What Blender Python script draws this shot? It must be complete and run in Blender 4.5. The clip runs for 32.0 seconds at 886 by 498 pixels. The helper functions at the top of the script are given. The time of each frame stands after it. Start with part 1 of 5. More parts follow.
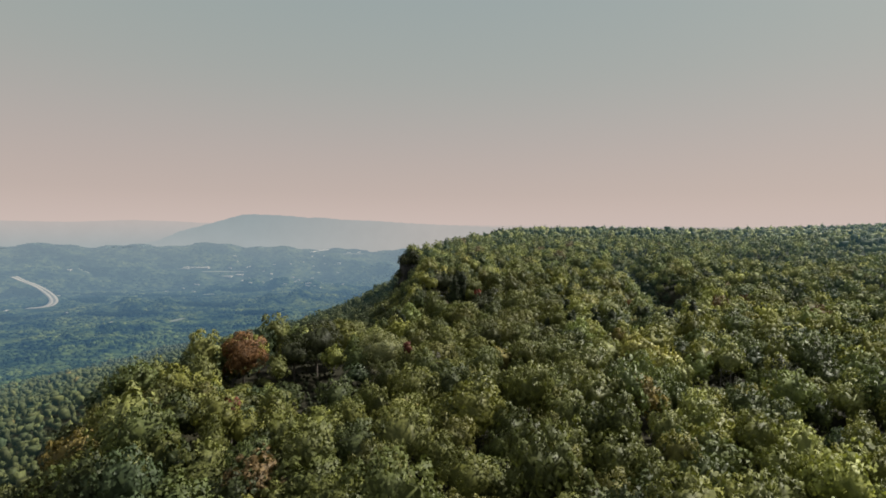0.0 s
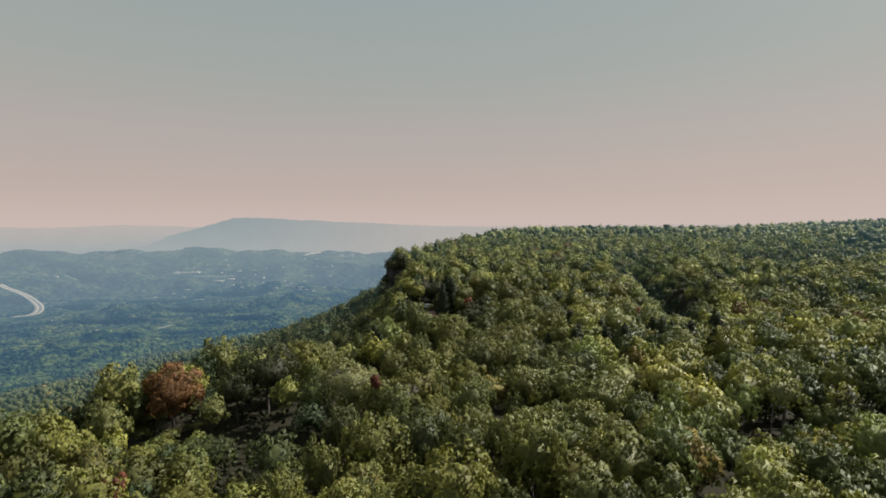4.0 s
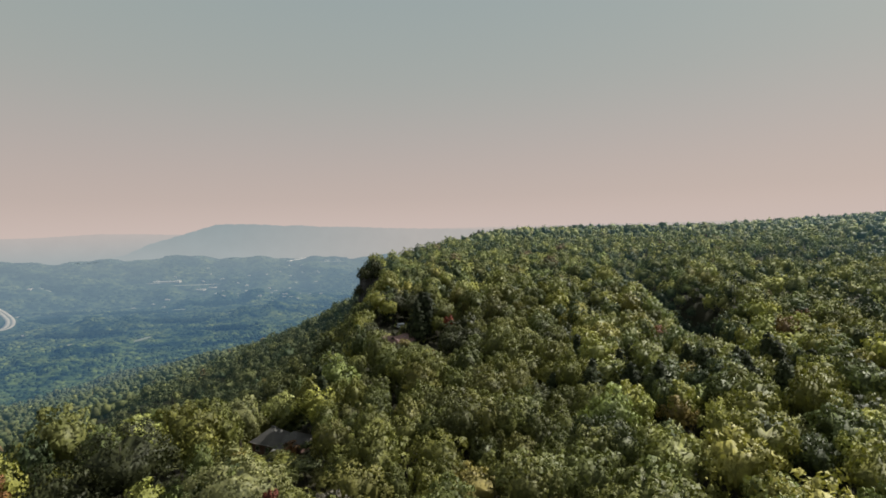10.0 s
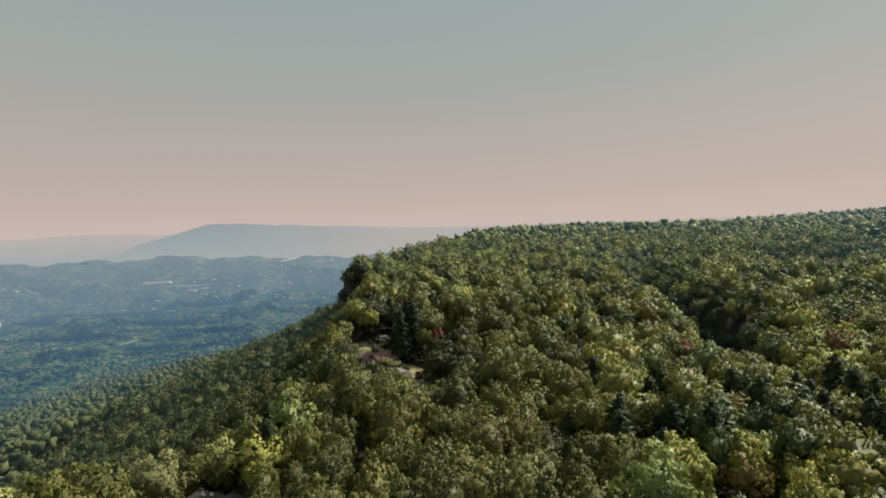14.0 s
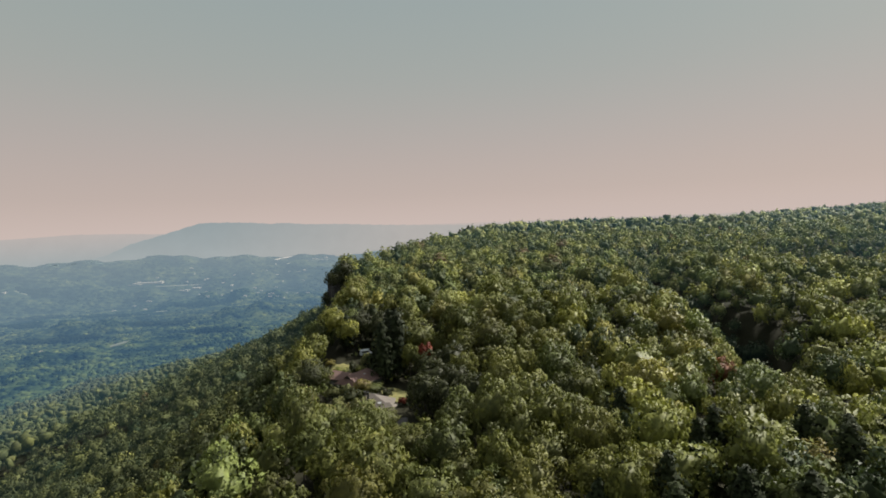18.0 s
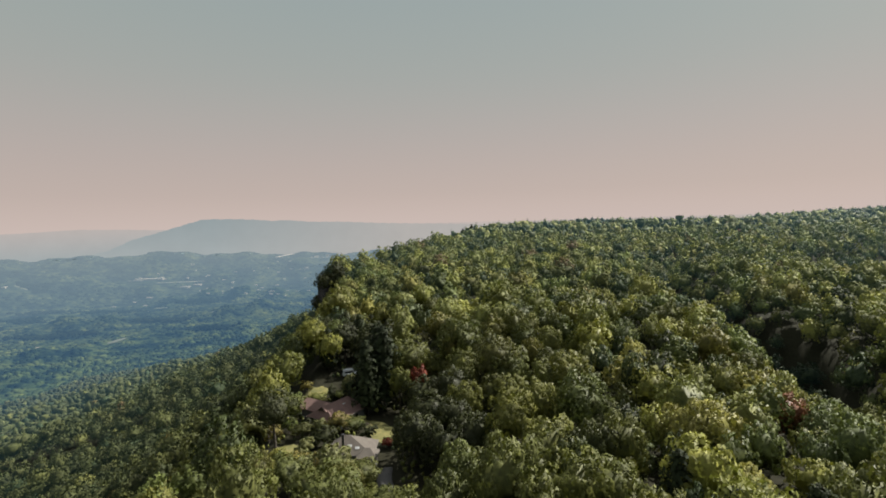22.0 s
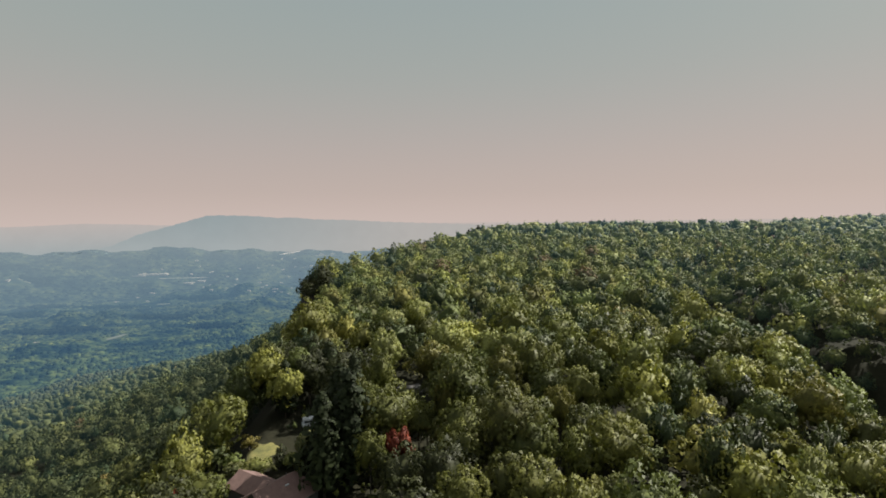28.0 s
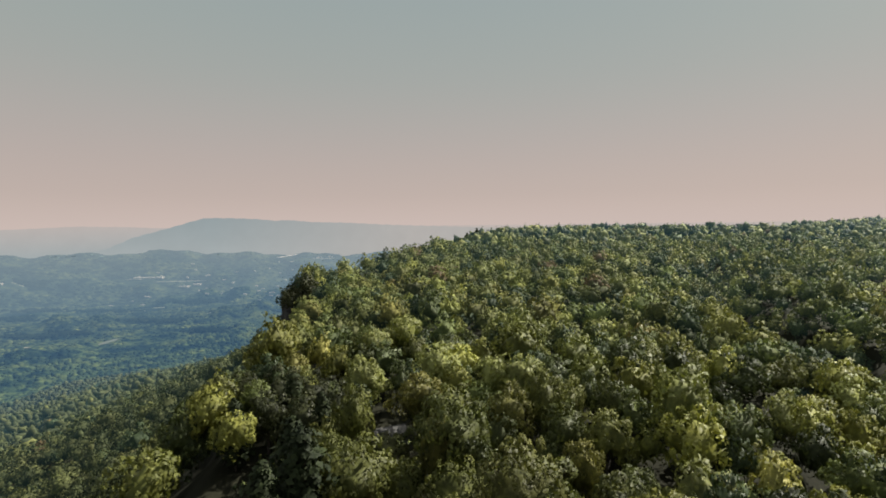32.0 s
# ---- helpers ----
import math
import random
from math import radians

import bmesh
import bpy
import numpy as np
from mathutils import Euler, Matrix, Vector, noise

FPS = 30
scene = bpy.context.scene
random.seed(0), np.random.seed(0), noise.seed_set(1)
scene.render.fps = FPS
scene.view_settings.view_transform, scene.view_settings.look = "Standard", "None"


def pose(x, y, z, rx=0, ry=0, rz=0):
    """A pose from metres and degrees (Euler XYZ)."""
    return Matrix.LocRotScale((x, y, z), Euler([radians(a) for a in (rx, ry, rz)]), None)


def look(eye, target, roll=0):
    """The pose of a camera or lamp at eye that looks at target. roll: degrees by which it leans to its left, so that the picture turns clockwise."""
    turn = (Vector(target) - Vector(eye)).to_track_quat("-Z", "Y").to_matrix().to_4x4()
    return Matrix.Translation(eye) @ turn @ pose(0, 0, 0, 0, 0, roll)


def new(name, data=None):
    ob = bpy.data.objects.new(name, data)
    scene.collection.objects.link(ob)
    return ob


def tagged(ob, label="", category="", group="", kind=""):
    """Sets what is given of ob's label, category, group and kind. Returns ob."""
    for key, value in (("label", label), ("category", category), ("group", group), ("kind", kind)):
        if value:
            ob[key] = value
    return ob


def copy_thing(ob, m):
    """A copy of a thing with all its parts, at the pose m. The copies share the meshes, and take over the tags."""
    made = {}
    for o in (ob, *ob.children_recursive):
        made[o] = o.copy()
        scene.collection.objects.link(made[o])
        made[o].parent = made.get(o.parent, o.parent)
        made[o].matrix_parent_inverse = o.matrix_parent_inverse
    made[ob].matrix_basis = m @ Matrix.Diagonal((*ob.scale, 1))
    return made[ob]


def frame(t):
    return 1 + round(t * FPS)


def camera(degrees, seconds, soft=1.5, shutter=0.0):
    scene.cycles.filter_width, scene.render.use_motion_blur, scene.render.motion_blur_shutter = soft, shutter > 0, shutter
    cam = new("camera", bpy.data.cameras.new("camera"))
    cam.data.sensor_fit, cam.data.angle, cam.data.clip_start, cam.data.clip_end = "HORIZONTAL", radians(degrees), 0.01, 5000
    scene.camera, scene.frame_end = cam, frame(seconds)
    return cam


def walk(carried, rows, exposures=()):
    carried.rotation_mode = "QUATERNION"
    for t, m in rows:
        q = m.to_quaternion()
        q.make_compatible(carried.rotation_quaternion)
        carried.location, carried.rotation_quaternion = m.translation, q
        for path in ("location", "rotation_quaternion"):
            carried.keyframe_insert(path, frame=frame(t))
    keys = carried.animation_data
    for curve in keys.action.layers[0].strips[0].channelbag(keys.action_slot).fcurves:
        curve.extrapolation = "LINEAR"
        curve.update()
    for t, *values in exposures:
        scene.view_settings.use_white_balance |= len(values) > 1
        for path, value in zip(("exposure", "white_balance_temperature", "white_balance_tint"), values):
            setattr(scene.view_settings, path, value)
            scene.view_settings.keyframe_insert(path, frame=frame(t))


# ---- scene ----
cam = camera(82.1, 32.0, soft=1.75)
PATH = [
    (0, (-5.84, -50.27, 2.25), (-7.60, 49.60, -2.46), 0.38),
    (1, (-4.90, -41.54, 2.21), (-6.60, 58.34, -2.46), 0.33),
    (2, (-3.87, -32.70, 2.22), (-5.39, 67.18, -2.42), 0.13),
    (3, (-2.73, -23.74, 2.28), (-3.85, 76.15, -2.32), -0.12),
    (3.5, (-2.12, -19.22, 2.33), (-3.02, 80.67, -2.24), -0.25),
    (5.5, (0.45, -0.91, 2.61), (0.46, 99.00, -1.82), -0.77),
    (6, (1.07, 3.70, 2.66), (1.32, 103.60, -1.76), -0.90),
    (7, (2.27, 12.94, 2.72), (3.01, 112.84, -1.63), -1.16),
    (8, (3.40, 22.21, 2.74), (4.54, 122.12, -1.49), -1.28),
    (9, (4.49, 31.49, 2.73), (5.94, 131.40, -1.39), -1.42),
    (10, (5.54, 40.72, 2.68), (7.24, 140.62, -1.43), -1.56),
    (11, (6.55, 49.86, 2.63), (8.47, 149.75, -1.58), -1.64),
    (12, (7.53, 58.85, 2.56), (9.67, 158.73, -1.77), -1.71),
    (13, (8.48, 67.64, 2.48), (10.91, 167.52, -1.89), -1.84),
    (14, (9.39, 76.24, 2.38), (12.07, 176.10, -2.05), -1.90),
    (16.5, (11.57, 96.88, 2.02), (14.89, 196.72, -2.69), -2.15),
    (17, (11.99, 100.94, 1.96), (15.42, 200.77, -2.83), -2.20),
    (18, (12.83, 108.99, 1.87), (16.35, 208.81, -3.08), -2.24),
    (19, (13.62, 116.97, 1.82), (17.04, 216.78, -3.24), -2.21),
    (20, (14.35, 124.90, 1.80), (17.57, 224.72, -3.31), -2.08),
    (21, (14.97, 132.79, 1.78), (18.03, 232.61, -3.37), -1.89),
    (22, (15.52, 140.64, 1.77), (18.44, 240.47, -3.39), -1.66),
    (23, (16.06, 148.43, 1.77), (18.73, 248.26, -3.42), -1.40),
    (24, (16.65, 156.17, 1.77), (18.97, 256.01, -3.47), -1.18),
    (25, (17.32, 163.88, 1.79), (19.36, 263.72, -3.49), -1.05),
    (27.5, (19.25, 182.92, 1.94), (20.91, 282.77, -3.29), -0.76),
    (28, (19.61, 186.62, 1.98), (21.27, 286.47, -3.18), -0.71),
    (29, (20.29, 193.88, 2.06), (22.04, 293.74, -2.94), -0.67),
    (30, (20.92, 200.99, 2.14), (22.85, 300.85, -2.74), -0.74),
    (31, (21.49, 207.96, 2.21), (23.49, 307.82, -2.59), -0.75),
    (32, (21.97, 214.81, 2.24), (23.90, 314.68, -2.39), -0.71),
]
walk(cam, [(t, look(eye, target, roll)) for t, eye, target, roll in PATH])

# ---- world, sun ----
scene.view_settings.exposure = 0.95
SUN_DIR = Vector((0.59, 0.38, 0.69)).normalized()      # towards the sun
SUN_EL = math.asin(SUN_DIR.z)
SUN_AZ = math.atan2(SUN_DIR.x, SUN_DIR.y)

world = bpy.data.worlds.new("hazy_sky")
scene.world = world
world.use_nodes = True
wt = world.node_tree
wt.nodes.clear()
w_out = wt.nodes.new("ShaderNodeOutputWorld")
w_bg = wt.nodes.new("ShaderNodeBackground")
w_sky = wt.nodes.new("ShaderNodeTexSky")
w_sky.sky_type = "NISHITA"
w_sky.sun_disc = False
w_sky.sun_elevation = SUN_EL
w_sky.sun_rotation = SUN_AZ
w_sky.air_density, w_sky.dust_density, w_sky.ozone_density = 1.0, 4.0, 1.0
w_gain = wt.nodes.new("ShaderNodeMix")
w_gain.data_type, w_gain.blend_type = "RGBA", "MULTIPLY"
w_gain.inputs[0].default_value = 1.0
w_gain.inputs[7].default_value = (0.06, 0.06, 0.06, 1)
w_co = wt.nodes.new("ShaderNodeTexCoord")
w_sep = wt.nodes.new("ShaderNodeSeparateXYZ")
w_ramp = wt.nodes.new("ShaderNodeValToRGB")
w_ramp.color_ramp.interpolation = "B_SPLINE"
for pos, col in ((0.06, (0.505, 0.412, 0.372)), (0.16, (0.436, 0.385, 0.358)), (0.27, (0.35, 0.372, 0.345)),
                 (0.40, (0.31, 0.36, 0.35)), (0.62, (0.265, 0.33, 0.355)), (1.0, (0.21, 0.285, 0.34))):
    e = w_ramp.color_ramp.elements.new(pos)
    e.color = (*col, 1)
w_ramp.color_ramp.elements[0].color = (0.60, 0.495, 0.455, 1)
w_mix = wt.nodes.new("ShaderNodeMix")
w_mix.data_type = "RGBA"
w_mix.inputs[0].default_value = 0.92
wt.links.new(w_co.outputs["Generated"], w_sep.inputs[0])
wt.links.new(w_sep.outputs["Z"], w_ramp.inputs[0])
wt.links.new(w_sky.outputs[0], w_gain.inputs[6])
wt.links.new(w_gain.outputs[2], w_mix.inputs[6])
wt.links.new(w_ramp.outputs[0], w_mix.inputs[7])
wt.links.new(w_mix.outputs[2], w_bg.inputs[0])
w_bg.inputs[1].default_value = 0.566
wt.links.new(w_bg.outputs[0], w_out.inputs[0])

sun = new("sun", bpy.data.lights.new("sun", "SUN"))
sun.data.energy, sun.data.angle, sun.data.color = 5.0, radians(0.6), (1.0, 0.95, 0.87)
sun.matrix_world = look(SUN_DIR * 100, (0, 0, 0))


# ---- materials ----
GLOW = 2.0 ** -scene.view_settings.exposure      # strength of the emission painted in as haze


def nodes(name):
    m = bpy.data.materials.new(name)
    m.use_nodes = True
    t = m.node_tree
    p = t.nodes["Principled BSDF"]
    return m, t, p, t.nodes["Material Output"]


def mixed(t, kind, a, b, fac=1.0):
    n = t.nodes.new("ShaderNodeMix")
    n.data_type, n.blend_type = "RGBA", kind
    for slot, v in ((0, fac), (6, a), (7, b)):
        if hasattr(v, "is_output"):
            t.links.new(v, n.inputs[slot])
        else:
            n.inputs[slot].default_value = v if slot == 0 else (*v, 1)
    return n.outputs[2]


def grain(t, scale, detail=3.0, rough=0.55, coords=None):
    n = t.nodes.new("ShaderNodeTexNoise")
    n.inputs["Scale"].default_value, n.inputs["Detail"].default_value, n.inputs["Roughness"].default_value = scale, detail, rough
    if coords is None:
        g = t.nodes.new("ShaderNodeNewGeometry")
        coords = g.outputs["Position"]
    t.links.new(coords, n.inputs["Vector"])
    return n.outputs["Fac"]


def ramp(t, fac, *stops):
    n = t.nodes.new("ShaderNodeValToRGB")
    els = n.color_ramp.elements
    while len(els) < len(stops):
        els.new(0.5)
    for e, (p, c) in zip(els, stops):
        e.position, e.color = p, (*c, 1) if len(c) == 3 else c
    t.links.new(fac, n.inputs[0])
    return n.outputs[0]


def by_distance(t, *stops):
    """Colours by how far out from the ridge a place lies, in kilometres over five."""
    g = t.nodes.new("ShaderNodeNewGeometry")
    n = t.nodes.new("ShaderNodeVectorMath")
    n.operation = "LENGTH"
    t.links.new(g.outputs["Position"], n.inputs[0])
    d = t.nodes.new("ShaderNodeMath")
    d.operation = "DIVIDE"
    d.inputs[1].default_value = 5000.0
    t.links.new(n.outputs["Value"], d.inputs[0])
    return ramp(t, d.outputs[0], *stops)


# blue haze painted as emission: distance (km over five) and its added light
HAZE_GLOW = [(0.065, (0.0, 0.0, 0.0)), (0.10, (0.004, 0.009, 0.009)), (0.15, (0.011, 0.024, 0.028)), (0.20, (0.017, 0.038, 0.050)), (0.26, (0.021, 0.047, 0.070)), (0.36, (0.028, 0.062, 0.106)),
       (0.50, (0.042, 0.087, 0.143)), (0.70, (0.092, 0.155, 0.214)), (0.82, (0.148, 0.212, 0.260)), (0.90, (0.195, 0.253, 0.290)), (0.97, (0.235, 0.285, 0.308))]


def surface(name, low, high, scale=2.0, fine=20.0, rough=0.8, bump=0.1, metal=0.0, far=False):
    """A worn surface: two colours at two scales of grain, with fine relief."""
    m, t, p, out = nodes(name)
    a = grain(t, scale, 4.0, 0.6)
    b = grain(t, fine, 3.0, 0.6)
    base = ramp(t, a, (0.3, low), (0.7, high))
    spots = ramp(t, b, (0.25, (0.72, 0.72, 0.72)), (0.75, (1.2, 1.2, 1.2)))
    t.links.new(mixed(t, "MULTIPLY", base, spots), p.inputs["Base Color"])
    p.inputs["Roughness"].default_value, p.inputs["Metallic"].default_value = rough, metal
    # painted haze: the surface emits blue light, more of it further out
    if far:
        t.links.new(by_distance(t, *HAZE_GLOW), p.inputs["Emission Color"])
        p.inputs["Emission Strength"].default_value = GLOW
    if bump:
        n = t.nodes.new("ShaderNodeBump")
        n.inputs["Strength"].default_value, n.inputs["Distance"].default_value = bump, 0.05
        t.links.new(b, n.inputs["Height"])
        t.links.new(n.outputs[0], p.inputs["Normal"])
    return m


def foliage(name, tint=None, spread=0.09, gloss=0.55, through_leaf=0.16, far=False):
    """Leaves: the tint is the tree's own, or the mesh's colour attribute; branch by branch and leaf by leaf it varies."""
    m, t, p, out = nodes(name)
    if tint is None:
        at = t.nodes.new("ShaderNodeAttribute")
        at.attribute_name = "tint"
        base = at.outputs["Color"]
    else:
        info = t.nodes.new("ShaderNodeObjectInfo")
        base = ramp(t, info.outputs["Random"], *tint)
    g = t.nodes.new("ShaderNodeNewGeometry")
    leaf = ramp(t, g.outputs["Random Per Island"], (0.0, (1 - spread,) * 3), (1.0, (1 + spread, 1 + spread, 1 + 0.6 * spread)))
    bough = ramp(t, grain(t, 0.33, 3.0, 0.6), (0.32, (0.78, 0.80, 0.82)), (0.68, (1.22, 1.18, 1.06)))
    spray = grain(t, 1.2, 3.0, 0.62)
    dark, pale = (0.70, 1.2) if far else (0.76, 1.18)
    bough = mixed(t, "MULTIPLY", bough, ramp(t, spray, (0.36, (dark, dark, 1.04 * dark)), (0.63, (pale, pale, 0.92 * pale))))
    col = mixed(t, "MULTIPLY", mixed(t, "MULTIPLY", base, leaf), bough)
    t.links.new(col, p.inputs["Base Color"])
    p.inputs["Roughness"].default_value = gloss
    p.inputs["Specular IOR Level"].default_value = 0.13
    # far leaves glow with painted haze, stronger the further out they stand
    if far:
        t.links.new(by_distance(t, *HAZE_GLOW), p.inputs["Emission Color"])
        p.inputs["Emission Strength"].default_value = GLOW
    tr = t.nodes.new("ShaderNodeBsdfTranslucent")
    t.links.new(mixed(t, "MULTIPLY", col, (1.3, 1.38, 0.85)), tr.inputs["Color"])
    mx = t.nodes.new("ShaderNodeMixShader")
    mx.inputs[0].default_value = through_leaf
    t.links.new(p.outputs[0], mx.inputs[1])
    t.links.new(tr.outputs[0], mx.inputs[2])
    t.links.new(mx.outputs[0], out.inputs[0])
    return m


GREENS = [(0.094, 0.104, 0.032), (0.118, 0.127, 0.036), (0.054, 0.067, 0.026), (0.144, 0.147, 0.039), (0.131, 0.140, 0.050), (0.088, 0.106, 0.036), (0.142, 0.135, 0.041), (0.042, 0.054, 0.021)]
M_LEAF = foliage("oak_leaves", [(i / 7.0, tuple(0.76 * v for v in c)) for i, c in enumerate(GREENS)])
M_STUFF = foliage("canopy_leaves", None)
M_FARLEAF = foliage("canopy_leaves_painted_haze", None, 0.06, 0.7, 0.14, far=True)
M_PINE = foliage("pine_needles", [(0.0, (0.016, 0.023, 0.010)), (1.0, (0.027, 0.036, 0.015))], 0.3, 0.7, 0.05)
M_BARK = surface("bark", (0.041, 0.033, 0.025), (0.107, 0.090, 0.074), 1.5, 14.0, 0.9, 0.4)


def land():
    m, t, p, out = nodes("floor_and_fields_painted_haze")
    # haze painted into the ground colour: bluer and paler further out
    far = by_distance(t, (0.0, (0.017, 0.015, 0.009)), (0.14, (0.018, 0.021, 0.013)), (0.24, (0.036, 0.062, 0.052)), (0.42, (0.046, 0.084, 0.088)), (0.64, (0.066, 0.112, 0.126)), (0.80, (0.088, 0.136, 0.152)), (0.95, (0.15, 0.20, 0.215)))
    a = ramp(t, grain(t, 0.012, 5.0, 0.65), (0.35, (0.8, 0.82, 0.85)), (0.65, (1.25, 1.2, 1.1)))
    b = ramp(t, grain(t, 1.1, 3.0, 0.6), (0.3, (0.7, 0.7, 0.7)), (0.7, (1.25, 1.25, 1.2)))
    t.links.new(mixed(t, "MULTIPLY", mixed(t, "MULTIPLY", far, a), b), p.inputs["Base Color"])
    p.inputs["Roughness"].default_value = 0.95
    p.inputs["Specular IOR Level"].default_value = 0.1
    return m


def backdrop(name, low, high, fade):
    """Plain far backdrop of hills glowing with painted haze; eastwards they melt into sky."""
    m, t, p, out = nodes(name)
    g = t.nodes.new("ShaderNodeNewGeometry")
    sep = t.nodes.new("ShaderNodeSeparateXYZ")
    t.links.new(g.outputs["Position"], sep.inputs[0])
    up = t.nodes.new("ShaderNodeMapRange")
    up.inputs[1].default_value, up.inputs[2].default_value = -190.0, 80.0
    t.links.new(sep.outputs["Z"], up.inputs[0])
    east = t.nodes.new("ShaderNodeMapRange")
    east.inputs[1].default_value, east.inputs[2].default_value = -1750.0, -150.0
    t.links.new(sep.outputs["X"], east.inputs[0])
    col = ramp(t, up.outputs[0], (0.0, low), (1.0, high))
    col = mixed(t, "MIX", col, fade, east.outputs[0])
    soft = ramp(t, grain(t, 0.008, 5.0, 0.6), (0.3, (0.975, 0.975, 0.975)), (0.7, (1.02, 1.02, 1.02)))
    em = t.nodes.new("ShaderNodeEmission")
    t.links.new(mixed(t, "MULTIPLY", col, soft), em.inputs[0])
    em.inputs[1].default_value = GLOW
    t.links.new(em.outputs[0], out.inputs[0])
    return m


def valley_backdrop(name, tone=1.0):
    """The far valley: wooded relief with blue haze painted as emission, thickening with distance."""
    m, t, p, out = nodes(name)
    # the woods' own colour fades outward, making room for the painted haze
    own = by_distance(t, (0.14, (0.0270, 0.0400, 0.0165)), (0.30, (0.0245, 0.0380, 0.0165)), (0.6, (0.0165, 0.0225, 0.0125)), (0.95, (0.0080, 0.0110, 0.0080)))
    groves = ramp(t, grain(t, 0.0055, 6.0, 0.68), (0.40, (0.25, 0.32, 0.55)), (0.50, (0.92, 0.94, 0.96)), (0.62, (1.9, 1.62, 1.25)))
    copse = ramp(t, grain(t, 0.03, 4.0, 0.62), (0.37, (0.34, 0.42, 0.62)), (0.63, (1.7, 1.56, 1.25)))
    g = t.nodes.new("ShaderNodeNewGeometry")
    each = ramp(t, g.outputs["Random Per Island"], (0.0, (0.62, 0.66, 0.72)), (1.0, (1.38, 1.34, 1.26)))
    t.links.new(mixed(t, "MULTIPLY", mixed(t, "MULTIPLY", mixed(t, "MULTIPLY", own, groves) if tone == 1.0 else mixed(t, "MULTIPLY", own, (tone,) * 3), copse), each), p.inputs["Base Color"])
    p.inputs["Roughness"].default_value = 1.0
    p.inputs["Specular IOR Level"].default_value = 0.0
    t.links.new(by_distance(t, *HAZE_GLOW), p.inputs["Emission Color"])
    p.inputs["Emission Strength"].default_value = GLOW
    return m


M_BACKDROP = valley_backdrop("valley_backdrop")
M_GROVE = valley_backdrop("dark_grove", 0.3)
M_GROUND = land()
M_MESA = backdrop("mesa_haze_glow", (0.365, 0.405, 0.412), (0.300, 0.350, 0.362), (0.445, 0.425, 0.405))
M_RANGE = backdrop("range_haze_glow", (0.365, 0.405, 0.412), (0.520, 0.455, 0.425), (0.52, 0.455, 0.425))
# far=True paints haze onto these as emission that grows with distance
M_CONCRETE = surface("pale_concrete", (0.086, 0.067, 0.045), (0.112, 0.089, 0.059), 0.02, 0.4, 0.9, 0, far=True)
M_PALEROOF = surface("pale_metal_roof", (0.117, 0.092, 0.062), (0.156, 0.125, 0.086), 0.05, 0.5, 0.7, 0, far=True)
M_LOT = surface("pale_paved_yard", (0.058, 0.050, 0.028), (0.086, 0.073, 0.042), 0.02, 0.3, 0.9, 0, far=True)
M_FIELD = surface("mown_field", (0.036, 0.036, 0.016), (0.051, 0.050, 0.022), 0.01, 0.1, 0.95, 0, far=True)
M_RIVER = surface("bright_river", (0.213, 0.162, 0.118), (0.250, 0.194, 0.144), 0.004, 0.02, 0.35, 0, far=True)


# ---- the lie of the land ----
def lerp(xs, ys):
    return lambda v: np.interp(v, xs, ys)


CANOPY_Y = lerp((-200, 150, 212, 260, 300, 357, 400, 500, 600, 700, 850, 1000, 1400, 2500),
                (-42, -40, -40, -40, -38, -31, -30, -25, -20, -14, -5, -3, -4, -30))
BROW_X = lerp((-300, 0, 30, 50, 90, 120, 160, 190, 230, 300, 400, 450, 478, 487, 505, 540, 580, 680, 850, 1050, 1500, 3000),
              (-62, -54, -66, -77, -99, -93, -80, -40, -29, -25, -31, -35, -38, -54, -57, -46, -28, 5, 80, 200, 520, 1700))
GULLY = [(118, 250, 8), (150, 325, 30), (150, 377, 34), (168, 478, 27), (215, 560, 17), (260, 640, 3)]
HOLLOW = [(250, 470, 8), (345, 512, 48), (430, 560, 38), (600, 640, 6)]
DROP_S = (0, 6, 18, 50, 72, 103, 138, 171, 320, 417, 910, 1500, 6000)
DROP_Z = (0, 5, 21, 45, 58, 76, 92, 106, 157, 182, 302, 400, 440)
FLOOR = -452.0


def wave(x, y, size, seed):
    """Smooth unevenness between about -1 and 1."""
    a = np.sin(x / size + seed) * np.cos(y / size * 1.13 - 2.1 * seed)
    b = np.sin((x * 0.8 + y * 0.6) / size * 2.3 + 3.3 * seed) * 0.5
    c = np.cos((0.6 * x - 0.8 * y) / size * 4.1 - seed) * 0.25
    return (a + b + c) / 1.5


def ravine(x, y):
    """How deep the gullies are cut into the plateau at each place."""
    gully = np.zeros_like(x)
    for line, width in ((GULLY, 16.0), (HOLLOW, 36.0)):
        for (x0, y0, d0), (x1, y1, d1) in zip(line, line[1:]):
            dx, dy = x1 - x0, y1 - y0
            f = np.clip(((x - x0) * dx + (y - y0) * dy) / (dx * dx + dy * dy), 0, 1)
            far = np.hypot(x - x0 - f * dx, y - y0 - f * dy)
            gully = np.maximum(gully, (d0 + (d1 - d0) * f) * np.exp(-(far / width) ** 2))
    return gully


